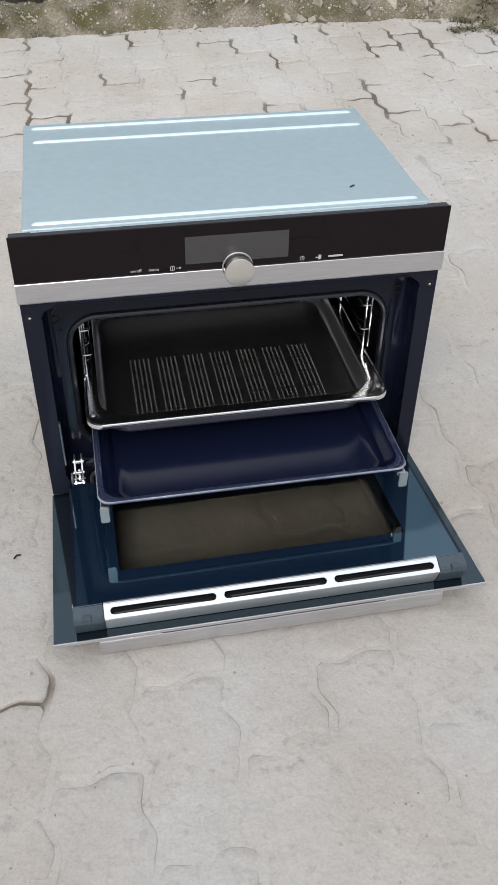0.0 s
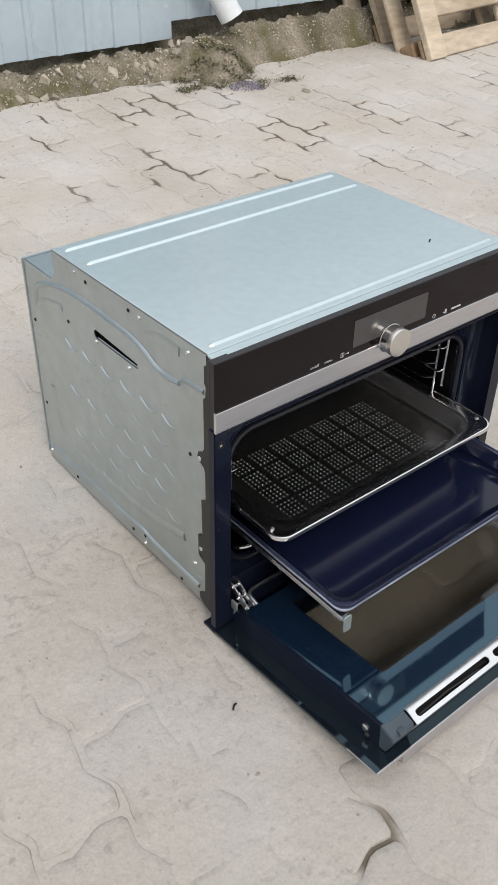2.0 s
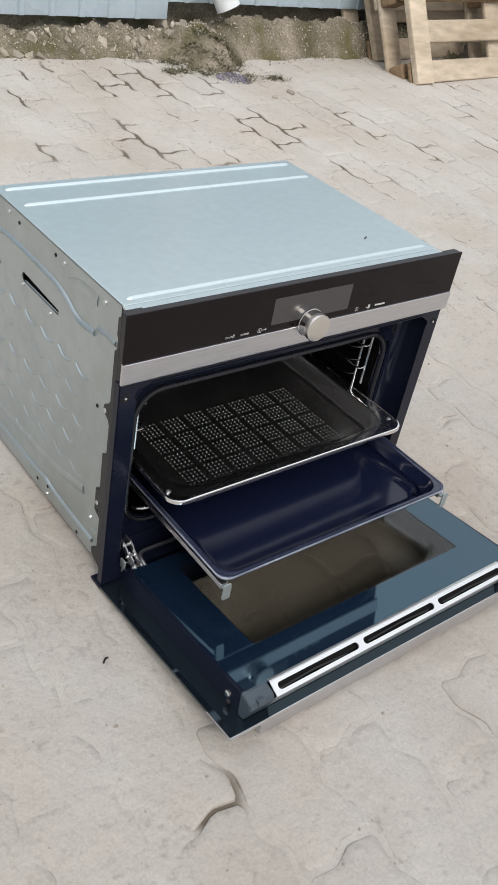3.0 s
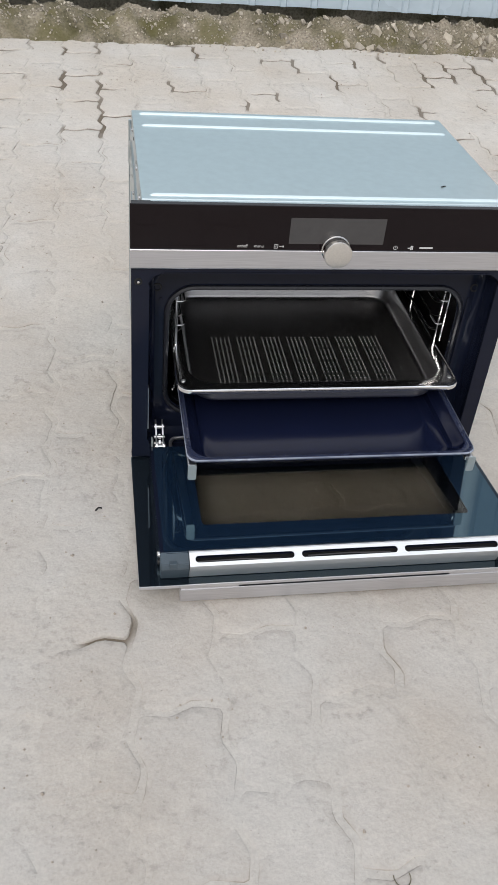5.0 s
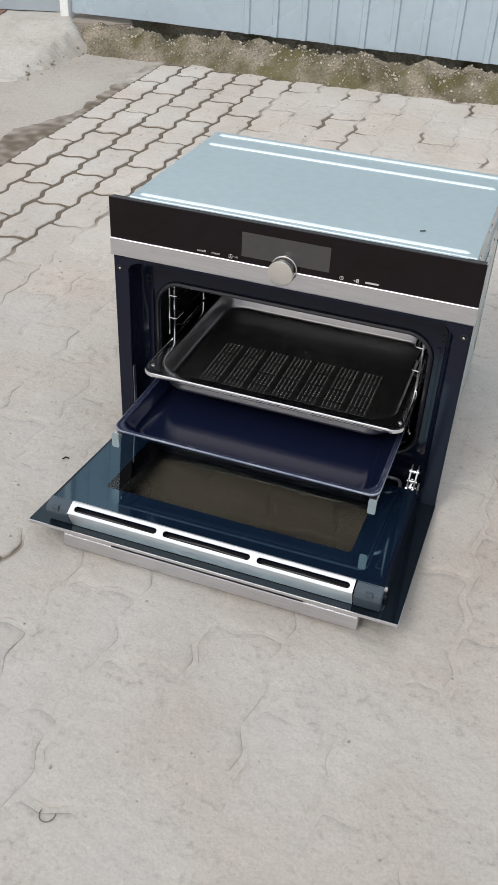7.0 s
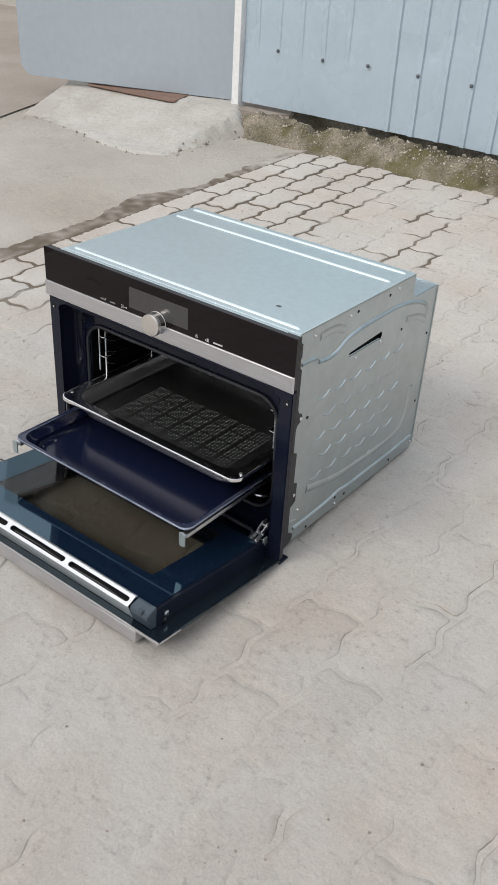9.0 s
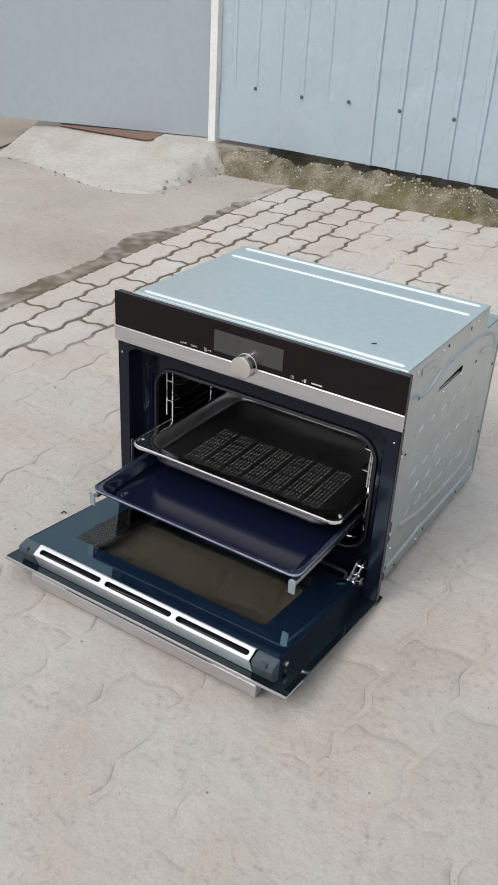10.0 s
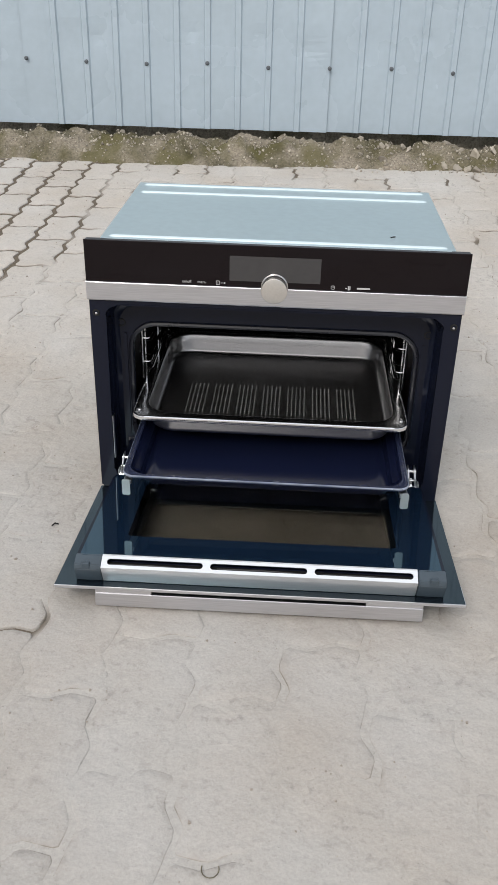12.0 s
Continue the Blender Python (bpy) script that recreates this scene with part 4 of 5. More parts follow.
# cooking cavity
bm = bmesh.new()
loft(bm, [[(a, y, b) for a, b in rounded(-w, w, z0, z1, r, 8)] for y, w, z0, z1, r in
          ((0.0495, 0.235, 0.076, 0.303, 0.04), (0.058, 0.237, 0.074, 0.306, 0.04), (0.36, 0.237, 0.074, 0.306, 0.04), (0.39, 0.215, 0.09, 0.29, 0.04))], cap_last=True)
cavity = part("cavity", bm, CAVITY, oven, "dark enamelled cooking cavity", smooth=True)
for s in (-1, 1):
    x = s * 0.221
    for y in (0.075, 0.21, 0.345):
        bm = bmesh.new()
        tube(bm, [(x, y, 0.098), (x, y, 0.294)], 0.0022)
        part("rack_upright", bm, CHROME, cavity, smooth=True)
    for z in (0.206, 0.233, 0.258, 0.282):
        bm = bmesh.new()
        tube(bm, bend([(s * 0.221, 0.075, z + 0.006), (s * 0.213, 0.09, z), (s * 0.213, 0.34, z), (s * 0.221, 0.35, z + 0.006)], 0.008), 0.0018)
        part("rack_wire", bm, CHROME, cavity, smooth=True)
    for y, z0, z1 in ((0.06, 0.2, 0.294),):
        bm = bmesh.new()
        tube(bm, [(s * 0.2235, y, z0), (s * 0.2235, y, z1)], 0.0019)
        part("rack_upright", bm, CHROME, cavity, smooth=True)
    for z in (0.232, 0.275):
        bm = bmesh.new()
        tube(bm, bend([(s * 0.2245, 0.06, z), (s * 0.21, 0.06, z), (s * 0.21, 0.088, z)], 0.005), 0.0015)
        part("rack_hook", bm, CHROME, cavity, smooth=True)
    bm = bmesh.new()
    tube(bm, bend([(s * 0.226, 0.34, 0.1), (s * 0.226, 0.045, 0.1), (s * 0.2, 0.03, 0.104), (s * 0.2, 0.3, 0.104)], 0.014), 0.0032)
    part("rack_foot", bm, CHROME, cavity, smooth=True)
    # pull-out rail with front hook
    bm = bmesh.new()
    box(bm, s * 0.2135 - 0.006, s * 0.2135 + 0.006, -0.168, 0.3, 0.1245, 0.1325, 0.001)
    rail = part("pull_out_rail", bm, STEEL, oven, "slim steel pull-out rail")
    bm = bmesh.new()
    prism(bm, rounded(s * 0.2145 - 0.0062, s * 0.2145 + 0.0062, 0.1105, 0.1375, 0.0028, 4), lambda a, b, k: (a, -0.1765 + 0.0022 * k, b))
    box(bm, s * 0.2145 - 0.005, s * 0.2145 + 0.005, -0.1743, -0.1662, 0.1282, 0.1302)
    part("rail_hook", bm, HOOK, rail, "pale bent steel hook")
    # white label strip inside the frame edge
    if s < 0:
        bm = bmesh.new()
        box(bm, -0.2702, -0.2677, 0.0015, 0.01, 0.07, 0.152, 0.0008)
        part("catch_strip", bm, STEEL, oven, "thin bright steel catch strip")
    # hinge
    bm = bmesh.new()
    arm = [(0.026, 0.062), (0.026, 0.071), (0.012, 0.0715), (-0.004, 0.061), (-0.021, 0.0555), (-0.029, 0.0475), (-0.026, 0.0415), (-0.014, 0.046), (-0.002, 0.0515), (0.012, 0.062)]
    prism(bm, arm, lambda a, b, k: (s * (0.2435 + 0.0022 * k), a, b))
    prism(bm, arm, lambda a, b, k: (s * (0.2545 + 0.0022 * k), a, b))
    hinge = part("hinge", bm, STEEL, oven, "bright steel door hinge")
    bm = bmesh.new()
    prism(bm, [(0.008, 0.034), (0.014, 0.05), (0.006, 0.056), (-0.008, 0.047), (-0.012, 0.033), (-0.004, 0.03)], lambda a, b, k: (s * (0.2475 + 0.0045 * k), a, b))
    bmesh.ops.bevel(bm, geom=bm.edges[:], offset=0.0006, segments=1, affect="EDGES")
    part("hinge_link", bm, CHROME, hinge)
    bm = bmesh.new()
    box(bm, s * 0.262 - 0.0015, s * 0.262 + 0.0015, -0.006, 0.006, 0.024, 0.05, 0.0008)
    part("hinge_tab", bm, HOOK, hinge)
    for y, z, r in ((0.013, 0.0655, 0.0035), (-0.002, 0.056, 0.003), (-0.02, 0.0495, 0.0042), (0.0, 0.041, 0.0035)):
        bm = bmesh.new()
        turned(bm, (s * 0.241, y, z), (s, 0, 0), [(r * 0.6, 0), (r, 0.001), (r, 0.0175), (r * 0.6, 0.0185)], 12)
        part("hinge_pin", bm, CHROME, hinge, smooth=True)

bm = bmesh.new()
box(bm, -0.2955, 0.2955, 0.0045, 0.031, 0.001, 0.0058, 0.001)
part("bottom_sill", bm, ENAMEL, oven)
# drip lip along the foot of the opening
bm = bmesh.new()
tube(bm, bend([(-0.232, -0.022, 0.035), (-0.232, 0.008, 0.0445), (-0.2, 0.0085, 0.045), (0.2, 0.0085, 0.045), (0.232, 0.008, 0.0445), (0.232, -0.022, 0.035)], 0.012), 0.003)
part("drip_lip", bm, STEEL, oven, "slim bent steel drip lip", smooth=True)

# ---- control panel ----
bm = bmesh.new()
box(bm, -0.2955, 0.2955, -0.001, 0.0088, 0.366, 0.4602, 0.0008)
box(bm, -0.259, 0.259, 0.0088, 0.022, 0.366, 0.446, 0.0012)
panel = part("control_panel", bm, BLACK_PLASTIC, oven, "black glass control panel with display and knob")
bm = bmesh.new()
box(bm, -0.297, 0.297, -0.004, -0.0012, 0.3945, 0.461, 0.0008)
part("panel_glass", bm, BLACK_GLASS, panel, "glossy black glass front")
for s in (-1, 1):
    bm = bmesh.new()
    box(bm, s * 0.2815 - 0.0138, s * 0.2815 + 0.0138, 0.009, 0.0118, 0.366, 0.4598, 0.0006)
    box(bm, s * 0.271 - 0.009, s * 0.271 + 0.009, 0.0119, 0.03, 0.366, 0.4515, 0.001)
    part("end_cap", bm, BLACK_PLASTIC, panel)
bm = bmesh.new()
plate(bm, rounded(-0.0705, 0.0705, 0.4045, 0.4442, 0.0006, 1), [], lambda a, b, k: (a, -0.0045 + 0.0003 * k, b))
part("display", bm, DISPLAY, panel, "unlit dark grey display")
bm = bmesh.new()
prism(bm, [(-0.005, 0.3642), (-0.006, 0.366), (-0.006, 0.3935), (-0.0055, 0.3942), (-0.0012, 0.3942), (-0.0012, 0.3642)], lambda a, b, k: (-0.297 + 0.594 * k, a, b))
part("steel_strip", bm, STEEL, oven, "brushed stainless trim strip under the glass")

# knob
bm = bmesh.new()
turned(bm, (0, -0.004, 0.397), (0, -1, 0), [(0.0208, 0.0), (0.0212, 0.0008), (0.0212, 0.0024), (0.02, 0.003), (0.0198, 0.0128)], 40)
BARREL = material("polished_barrel", (0.62, 0.61, 0.6), 0.07, 1.0, dark=(0.56, 0.55, 0.54), grain=100, stain=40, grain_amount=0.03, rough_var=0.02)
part("knob_barrel", bm, BARREL, panel, "polished steel barrel behind the knob", smooth=True)
bm = bmesh.new()
turned(bm, (0, -0.0165, 0.397), (0, -1, 0), [(0.0196, 0.0), (0.0204, 0.001), (0.0204, 0.008), (0.0199, 0.009), (0.0188, 0.0094)], 48)
KNOB = material("turned_steel", (0.78, 0.75, 0.71), 0.3, 1.0, dark=(0.72, 0.7, 0.66), grain=400, stain=60, stain_amount=0.3, grain_amount=0.04, rough_var=0.04)
part("knob", bm, KNOB, panel, "round brushed steel rotary knob", smooth=True)


def mark(name, pieces):
    bm = bmesh.new()
    for x0, x1, z0, z1 in pieces:
        box(bm, x0, x1, -0.0044, -0.0041, z0, z1)
    return part(name, bm, PRINT, panel, "small white printed symbol")


def lettering(word, x, z, size):
    cu = bpy.data.curves.new("lettering", "FONT")
    cu.body, cu.size, cu.align_x, cu.extrude = word, size, "CENTER", 0.0001
    cu.materials.append(PRINT)
    ob = new("lettering", cu)
    ob.parent = panel
    ob.matrix_basis = pose(x, -0.0043, z, 90, 0, 0)
    ob["label"] = "small white printed word"
    return ob


lettering("on/off", -0.1375, 0.3985, 0.0062)
lettering("menu", -0.1135, 0.3985, 0.0062)
mark("printed_bar", [(0.1275, 0.148, 0.3985, 0.4012)])
mark("info_symbol", [(-0.0915, -0.0908, 0.397, 0.4035), (-0.0862, -0.0855, 0.397, 0.4035), (-0.0915, -0.0855, 0.397, 0.3977), (-0.0915, -0.0855, 0.4028, 0.4035),
                     (-0.0889, -0.0881, 0.3985, 0.402), (-0.084, -0.0775, 0.3998, 0.4004), (-0.079, -0.077, 0.3988, 0.4014)])
bm = bmesh.new()
for r0, r1 in ((0.0026, 0.0033),):
    a = disc_rings((0.0905, -0.0043, 0.3998), (0, 1, 0), [(r0, 0), (r1, 0)], 20)
    loft(bm, a)
box(bm, 0.0902, 0.0908, -0.0044, -0.0041, 0.3996, 0.402)
box(bm, 0.0902, 0.092, -0.0044, -0.0041, 0.3993, 0.3999)
part("clock_symbol", bm, PRINT, panel, "small white clock symbol")
mark("steam_symbol", [(0.1135, 0.1155, 0.3965, 0.403), (0.116, 0.1175, 0.3968, 0.403), (0.1095, 0.1125, 0.3985, 0.4)])

# ---- door, resting on its handle ----
DOOR_TILT, DOOR_LEN = -5.75, 0.3235
door_bm = bmesh.new()
# hollow inner frame: two side rails, two cross rails
for s in (-1, 1):
    prism(door_bm, [(-0.3, 0.0045), (-0.009, 0.0045), (-0.009, 0.024), (-0.016, 0.034), (-0.036, 0.0395), (-0.3, 0.0425)], lambda a, b, k: (s * (0.243 + 0.024 * k), a, b))
box(door_bm, -0.243, 0.243, -0.05, -0.03, 0.0045, 0.036, 0.002)
box(door_bm, -0.243, 0.243, -0.304, -0.296, 0.0045, 0.035, 0.001)
door = part("door", door_bm, ENAMEL, oven, "open glass oven door lying almost level")
door.matrix_basis = pose(0, 0.002, 0.0085, DOOR_TILT, -0.4, 0)
bm = bmesh.new()
WIN = rounded(-0.203, 0.203, -0.243, -0.062, 0.006, 3)
plate(bm, rounded(-0.297, 0.297, -DOOR_LEN, 0.0, 0.001, 1), [WIN], lambda a, b, k: (a, b, 0.0042 * k))
part("outer_glass", bm, OUTER_GLASS, door, "dark outer glass sheet")
bm = bmesh.new()
plate(bm, WIN, [], lambda a, b, k: (a, b, 0.0005 + 0.003 * k))
part("outer_window", bm, DOOR_WINDOW, door, "tinted see-through outer window").visible_shadow = False
bm = bmesh.new()
box(bm, -0.297, 0.297, -DOOR_LEN - 0.0022, -DOOR_LEN - 0.0002, -0.0005, 0.0045, 0.0006)
part("edge_trim", bm, STEEL, door, "bright thin edge trim")
for s in (-1, 1):
    bm = bmesh.new()
    box(bm, s * 0.2965 - 0.0008, s * 0.2965 + 0.0014, -DOOR_LEN, -DOOR_LEN + 0.05, 0.0008, 0.0035)
    part("edge_corner", bm, STEEL, door)
bm = bmesh.new()
plate(bm, rounded(-0.262, 0.262, -0.303, -0.033, 0.004, 2), [WIN], lambda a, b, k: (a, b, 0.0402 + 0.0034 * k))
part("inner_glass", bm, DOOR_FRIT, door, "blue-black printed border of the inner glass")
bm = bmesh.new()
plate(bm, rounded(-0.203, 0.203, -0.243, -0.062, 0.006, 3), [], lambda a, b, k: (a, b, 0.0402 + 0.0034 * k))
part("window_pane", bm, DOOR_WINDOW, door, "brownish see-through window of the door").visible_shadow = False
# vent trim
bm = bmesh.new()
A, B, C = Vector((-0.3055, 0.0472)), Vector((-0.3245, 0.0362)), Vector((-0.3095, 0.0052))
slots = [rounded(x0, x1, 0.0065, 0.0165, 0.0049, 5) for x0, x1 in ((-0.2195, -0.0805), (-0.07, 0.0695), (0.08, 0.2205))]
L = (B - A).length
nrm = Vector((B.y - A.y, -(B.x - A.x))).normalized()


def on_slope(a, b, k):
    p = A + (B - A) * (b / L) - nrm * 0.0015 * k
    return (a, p.x, p.y)


plate(bm, [(-0.2275, 0), (0.2265, 0), (0.2265, L), (-0.2275, L)], slots, on_slope)
prism(bm, [tuple(B), tuple(C), (C.x + 0.002, C.y), (B.x + 0.002, B.y - 0.001)], lambda a, b, k: (-0.2275 + 0.454 * k, a, b))
prism(bm, [(-0.301, 0.0452), (-0.3068, 0.0472), (-0.3068, 0.0452), (-0.301, 0.0438)], lambda a, b, k: (-0.2275 + 0.454 * k, a, b))
vent = part("vent_trim", bm, ALU, door, "pale aluminium trim with three long air slots")
bm = bmesh.new()
box(bm, -0.225, 0.2245, -0.3125, -0.3035, 0.02, 0.034, 0.001)
part("vent_channel", bm, HOLE, vent, "dark air channel behind the slots")
for x0, x1, y in ((-0.215, -0.1, -0.3155), (-0.06, 0.06, -0.314), (0.09, 0.215, -0.3155)):
    bm = bmesh.new()
    tube(bm, [(x0, y, 0.0365), ((x0 + x1) / 2, y + 0.003, 0.0355), (x1, y - 0.001, 0.036)], 0.0014, 6)
    part("vent_wire", bm, BLACK_PLASTIC, vent)
for s in (-1, 1):
    bm = bmesh.new()
    prism(bm, [(-0.31, 0.0048), (-0.3215, 0.03), (-0.3195, 0.037), (-0.3, 0.0445), (-0.298, 0.0048)], lambda a, b, k: (s * (0.228 + 0.0395 * k), a, b))
    bmesh.ops.bevel(bm, geom=bm.edges[:], offset=0.0012, segments=2, affect="EDGES")
    cap = part("corner_block", bm, SLATE, door, "slate-blue plastic corner block")
    bm = bmesh.new()
    box(bm, s * 0.25 - 0.0055, s * 0.25 + 0.0055, -0.3225, -0.315, 0.0325, 0.0405, 0.001)
    part("corner_catch", bm, SLATE, cap)
    for y, z, r in ((-0.276, 0.02, 0.0055), (-0.279, 0.0095, 0.004)):
        bm = bmesh.new()
        turned(bm, (s * 0.267, y, z), (s, 0, 0), [(r, 0), (r, 0.0015), (r * 0.6, 0.003), (r * 0.3, 0.0026)], 14)
        part("door_screw", bm, CHROME if r > 0.005 else BLACK_PLASTIC, door, smooth=True)
# handle under the open door
bm = bmesh.new()
box(bm, -0.24, 0.24, -0.3165, -0.296, -0.0345, -0.0115, 0.0015)
handle = part("handle", bm, STEEL, door, "long brushed steel bar handle")
for s in (-1, 1):
    bm = bmesh.new()
    box(bm, s * 0.198 - 0.0415, s * 0.198 + 0.0415, -0.3162, -0.2965, -0.0117, -0.0006, 0.001)
    part("handle_foot", bm, STEEL, handle)


# ---- trays ----
def tray(name, label, x, y0, y1, z, lip, slope, depth, mat, r=0.02, drop=0.005, thick=0.0012, well=0.04, fillet=0.012):
    """A pressed tray: turned-down edge, flat rim, sloping walls that round into the floor, and its underside."""
    def ring(d, h, rr):
        return [(a, b, h) for a, b in rounded(-x + d, x - d, y0 + d, y1 - d, max(rr, 0.004), 10)]
    curve = [(lip, z - 0.0016), (lip + 0.0008, z - 0.0026), (lip + 0.0016, z - 0.0045)]
    foot = lip + 0.0016 + slope
    curve += [(foot - slope * 0.5, z - (depth - fillet) * 0.5 - 0.002)]
    curve += [(foot + fillet * (1 - math.cos(radians(a))), z - depth + fillet * (1 - math.sin(radians(a)))) for a in (0, 18, 36, 54, 72, 90)]
    bm = bmesh.new()
    loft(bm, [ring(d, h, well - 0.25 * (d - lip)) for d, h in curve], cap_last=True)
    loft(bm, [ring(d - 0.0012, h - thick, well - 0.25 * (d - lip)) for d, h in curve[1:]], cap_last=True)
    ob = part(name, bm, mat, smooth=True)
    # flat rim with rolled outer edge
    bm = bmesh.new()
    mid = (r + well) / 2
    loft(bm, [ring(0.0016, z - drop + 0.0005, r), ring(0.0006, z - drop, r), ring(0, z - drop + 0.001, r), ring(0, z - 0.0022, r), ring(0.0006, z - 0.0007, r), ring(0.0018, z, r), ring(0.0032, z - 0.0002, r), ring(0.0048, z - 0.0014, r),
              ring(lip * 0.55, z - 0.0013, mid), ring(lip - 0.0012, z - 0.0012, well), ring(lip, z - 0.0016, well)])
    part("rim", bm, RIM_STEEL if mat is PAN else NAVY_RIM, ob, smooth=True)
    # the edge's sky highlight, modelled as a pale line round the rim
    if mat is NAVY:
        bm = bmesh.new()
        loft(bm, [ring(-0.0003, z - 0.0028, r), ring(-0.0006, z - 0.0018, r), ring(-0.0002, z - 0.0006, r), ring(0.0008, z + 0.0001, r), ring(0.001, z - 0.0012, r)], closed=True)
        part("rim_highlight", bm, EDGE_HIGHLIGHT, ob, "pale highlight line on the outer edge of the enamel", smooth=True)
    return tagged(ob, label, "tray")


steam_tray = tray("steam_tray", "perforated stainless steel steam tray pulled partly out", 0.2275, -0.0535, 0.33, 0.184, 0.021, 0.0035, 0.04, PAN, r=0.024, drop=0.0075, well=0.042, fillet=0.009)
# punched floor: groups of five by five small holes with raised rims
z = 0.1441
HOLES = [(-0.15 + bx * 0.0447 + i * 0.0074, 0.012 + by * 0.0405 + j * 0.0072) for bx in range(7) for by in range(4) for i in range(5) for j in range(5)]
rim_bm, hole_bm = bmesh.new(), bmesh.new()
for cx, cy in HOLES:
    loft(rim_bm, disc_rings((cx, cy, z), (0, 0, 1), [(0.0014, 0.0), (0.0012, 0.00035), (0.001, 0.0003), (0.0008, 0.0)], 8))
    hole_bm.faces.new([hole_bm.verts.new(p) for p in disc_rings((cx, cy, z + 0.0001), (0, 0, 1), [(0.0008, 0)], 7)[0]])
for name, bm, mat in (("perforation_rims", rim_bm, PUNCHED), ("perforation_pattern", hole_bm, HOLE)):
    part(name, bm, mat, steam_tray, smooth=mat is PUNCHED)["kind"] = "stuff"

baking_tray = tray("baking_tray", "deep navy enamelled baking tray pulled far out on rails", 0.2215, -0.1725, 0.2, 0.1435, 0.0085, 0.012, 0.032, NAVY, r=0.018, well=0.028, fillet=0.016)

# raised ring that marks the small hole in the tray's rim
for s in (-1, 1):
    bm = bmesh.new()
    loft(bm, disc_rings((s * 0.2165, -0.024, 0.1827), (0, 0, 1), [(0.0036, 0.0), (0.003, 0.0012), (0.0016, 0.0012), (0.0014, 0.0004)], 12))
    part("rim_hole", bm, PAN, steam_tray, "small bright ring round a hole in the rim", smooth=True)

# ---- pavers, last ----
PV, PU, TURN = 0.229, 0.116, radians(0.5)
OFF_U, OFF_V = -0.212, -0.128
TOOTH = ((0.0, 0.0), (0.28, 0.0088), (0.615, -0.0094))
CROSS = ((0.0, 0.0), (0.34, -0.007), (0.67, 0.008))


def paver_outline():
    """Zigzag stone: toothed long sides, waved short sides."""
    side = [((f + h) * PV / 2 - PV / 2, d) for h in (0, 1) for f, d in TOOTH]
    pts = [(-PU / 2 + f * PU, -PV / 2 + d) for f, d in CROSS]
    pts += [(PU / 2 + d, v) for v, d in side]
    pts += [(PU / 2 - f * PU, PV / 2 + d) for f, d in ((0, 0), (0.33, 0.008), (0.66, -0.007))]
    pts += [(-PU / 2 + d, v) for v, d in [(PV / 2, 0)] + side[:0:-1]]
    # worn corners: cut each one once
    out = []
    for a, b in zip(pts, pts[1:] + pts[:1]):
        out += [(a[0] * 0.86 + b[0] * 0.14, a[1] * 0.86 + b[1] * 0.14), (a[0] * 0.14 + b[0] * 0.86, a[1] * 0.14 + b[1] * 0.86)]
    return out


def inset(pts, d):
    """The outline drawn in by d all round."""
    return [Vector((x * (1 - 2 * d / PU), y * (1 - 2 * d / PV))) for x, y in pts]


OUTLINE = paver_outline()


RING_EDGE = (1.0, 1.0, 1.0, 0.25, 0.0)


def paver_rings(gap, seed, worn_by=0.0022):
    """Side, arris and top of one stone, from the outside in, and its middle."""
    r = random.Random(seed)
    worn = [(x + r.uniform(-0.0012, 0.0012), y + r.uniform(-0.0012, 0.0012)) for x, y in OUTLINE]
    rings = [[(p.x, p.y, z) for p in inset(worn, d)] for d, z in ((gap, -0.01), (gap + 0.0004, -0.0026), (gap + 0.0007 + worn_by * 0.2, -0.0007), (gap + 0.001 + worn_by * 0.6, 0.0))]
    rings.append([(x * 0.8, y * 0.9, 0.0002) for x, y, _ in rings[3]])
    return rings, (0.0, 0.0, 0.0003)


def paver_faces(base):
    n = len(OUTLINE)
    faces = [(base + r * n + i, base + r * n + (i + 1) % n, base + (r + 1) * n + (i + 1) % n, base + (r + 1) * n + i) for r in range(4) for i in range(n)]
    return faces + [(base + 4 * n + i, base + 4 * n + (i + 1) % n, base + 5 * n) for i in range(n)]


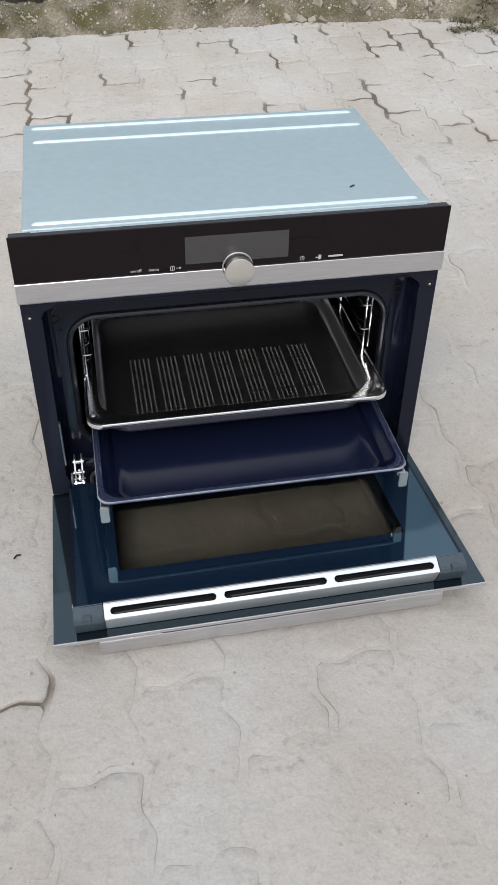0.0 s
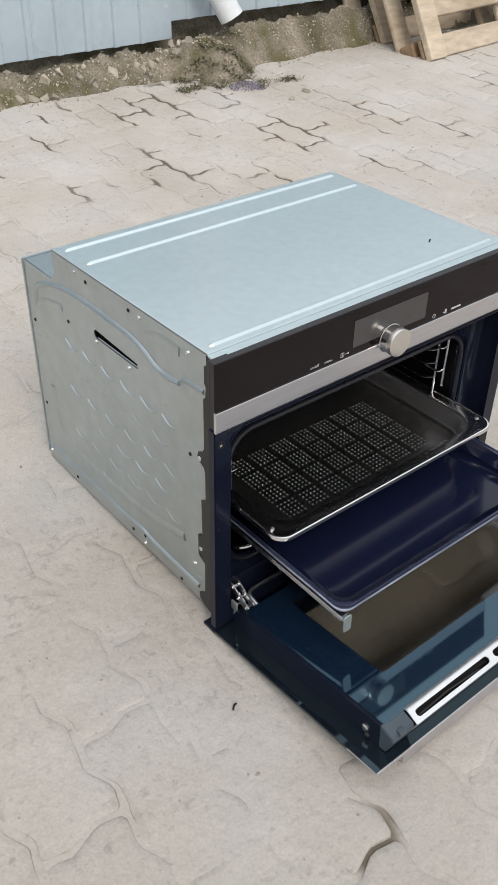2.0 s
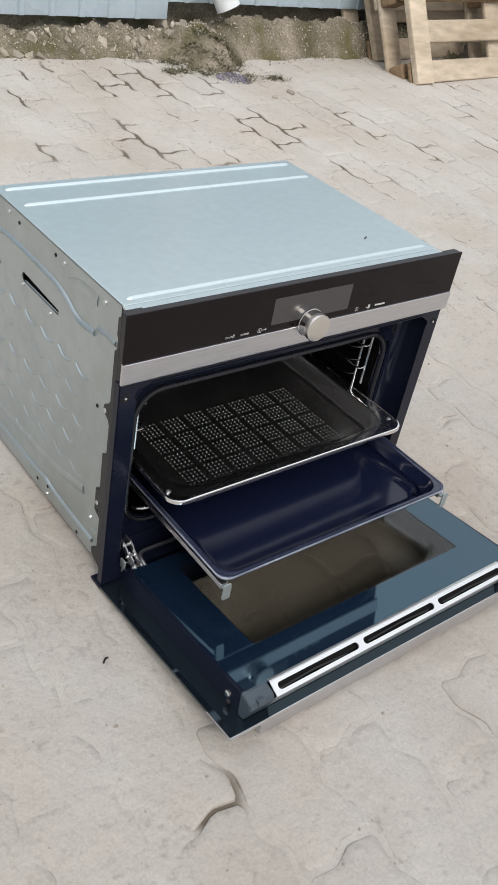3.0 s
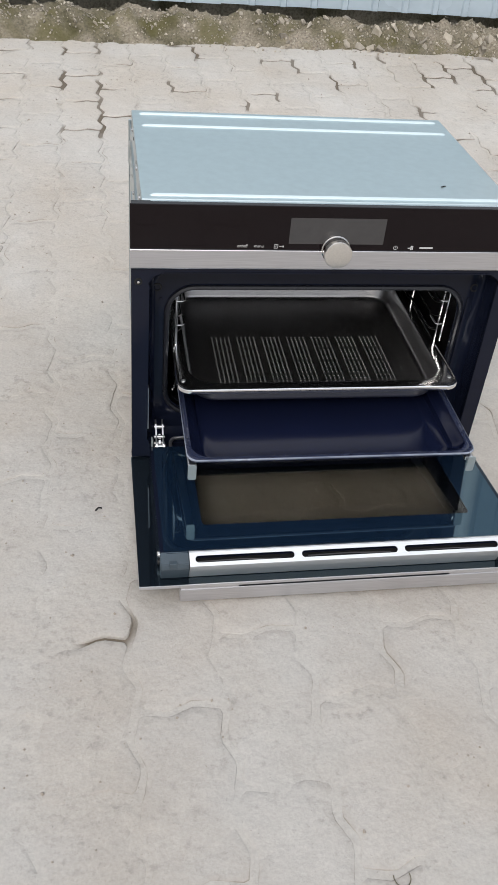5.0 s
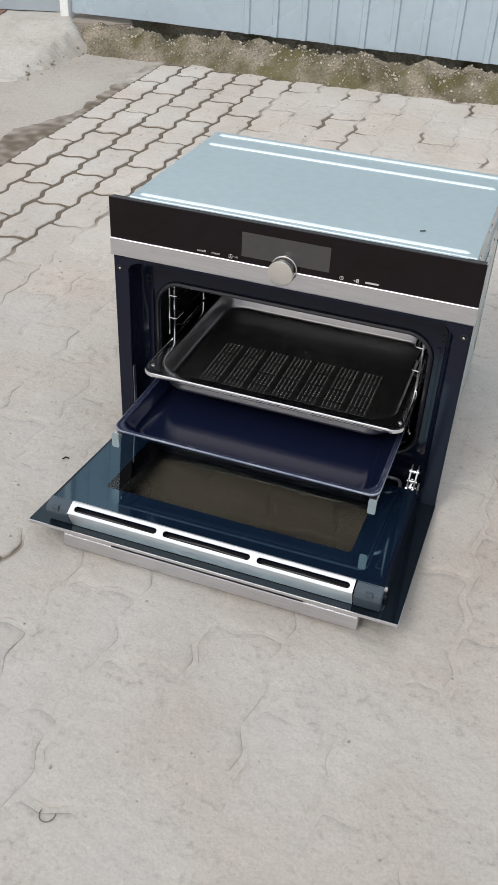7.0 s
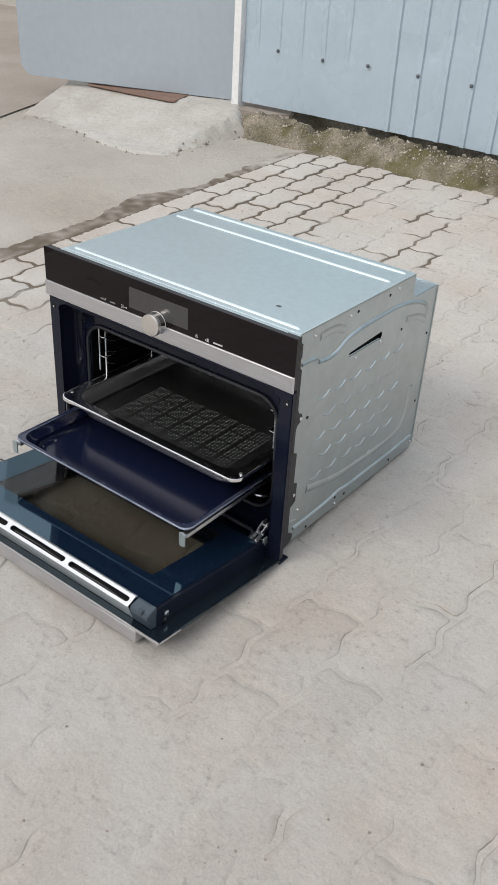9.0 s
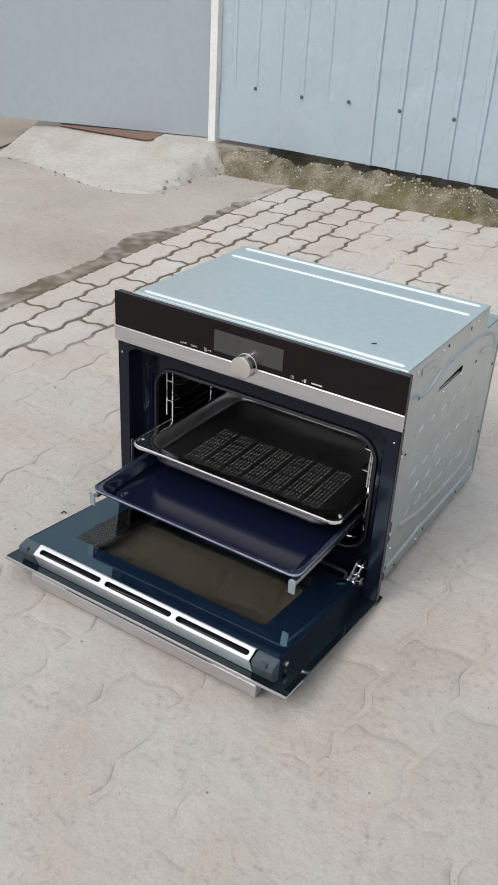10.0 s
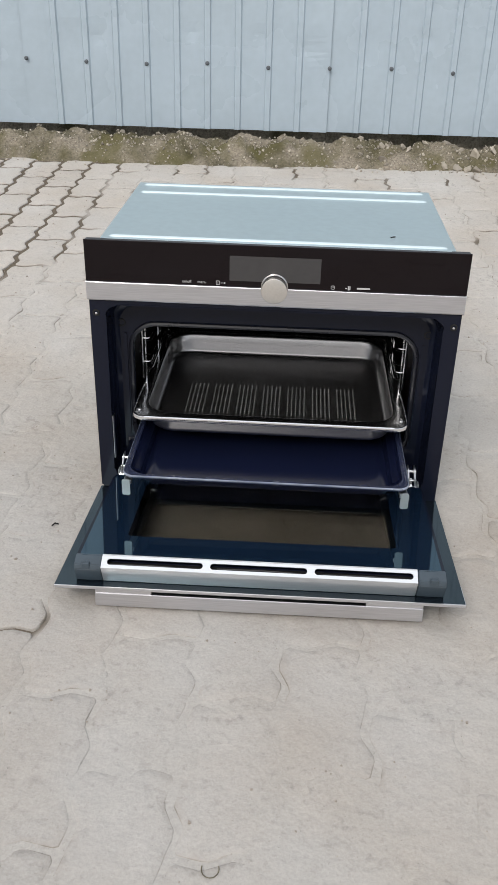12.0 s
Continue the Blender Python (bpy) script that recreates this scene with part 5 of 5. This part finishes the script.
def paver_data(name, verts, faces):
    me = bpy.data.meshes.new(name)
    me.from_pydata(verts, [], faces)
    # how near each vertex lies to its stone's edge, where crack lines are coloured
    one = [v for v in RING_EDGE for _ in OUTLINE] + [0.0]
    me.attributes.new("edge", "FLOAT", "POINT").data.foreach_set("value", one * (len(verts) // len(one)))
    me.shade_smooth()
    me.materials.append(PAVER)
    return me


def paver_mesh(gap, seed, worn_by=0.0022):
    rings, middle = paver_rings(gap, seed, worn_by)
    return paver_data("paver", [p for ring in rings for p in ring] + [middle], paver_faces(0))


SHAPES = [paver_mesh(g, i) for i, g in enumerate((0.003, 0.0036, 0.0042, 0.0048))]
WIDE = [paver_mesh(g, 10 + i, 0.0014) for i, g in enumerate((0.0052, 0.006, 0.0068))]
rp = random.Random(11)
rest_v, rest_f = [], []
count = 0
spots = []
for k in range(-14, 42):
    for j in range(-14, 14):
        u, v = (k + OFF_U) * PU, (j + OFF_V + 0.5 + 0.5 * (k % 2)) * PV
        x, y = u * math.cos(TURN) - v * math.sin(TURN), u * math.sin(TURN) + v * math.cos(TURN)
        if PAVE_X0 + 0.03 < x < PAVE_X1 - 0.06 and PAVE_Y0 + 0.12 < y < PAVE_Y1 + 0.02:
            spots.append((x, y))
for x, y in spots:
    wide = openness(x, y) > 0.45
    slope = (rise_flat(y + 0.1) - rise_flat(y - 0.1)) / 0.2
    m = pose(x, y, rise_flat(y) + rp.uniform(-0.0006, 0.0006) + (rp.uniform(-0.001, 0.001) if wide else 0),
             math.degrees(slope) + rp.uniform(-0.2, 0.2), rp.uniform(-0.25, 0.25), math.degrees(TURN) + rp.uniform(-0.35, 0.35))
    if -1.3 < x < 1.6 and -0.75 < y < 2.4 and count < 300 and (y > 0.55 or abs(x) > 0.25 or y < -0.3):
        ob = new("paver", rp.choice(WIDE if wide else SHAPES))
        ob.parent = pavement
        ob.matrix_basis = m
        count += 1
    else:
        rings, middle = paver_rings(0.006 if wide else 0.003, rp.randrange(50), 0.0014 if wide else 0.0022)
        rest_f += paver_faces(len(rest_v))
        rest_v += [tuple(m @ Vector(p)) for ring in rings for p in ring] + [tuple(m @ Vector(middle))]
rest = paver_data("paver_field", rest_v, rest_f)
field = new("paver_field", rest)
field.parent = pavement
tagged(field, "further zigzag concrete pavers", kind="stuff")
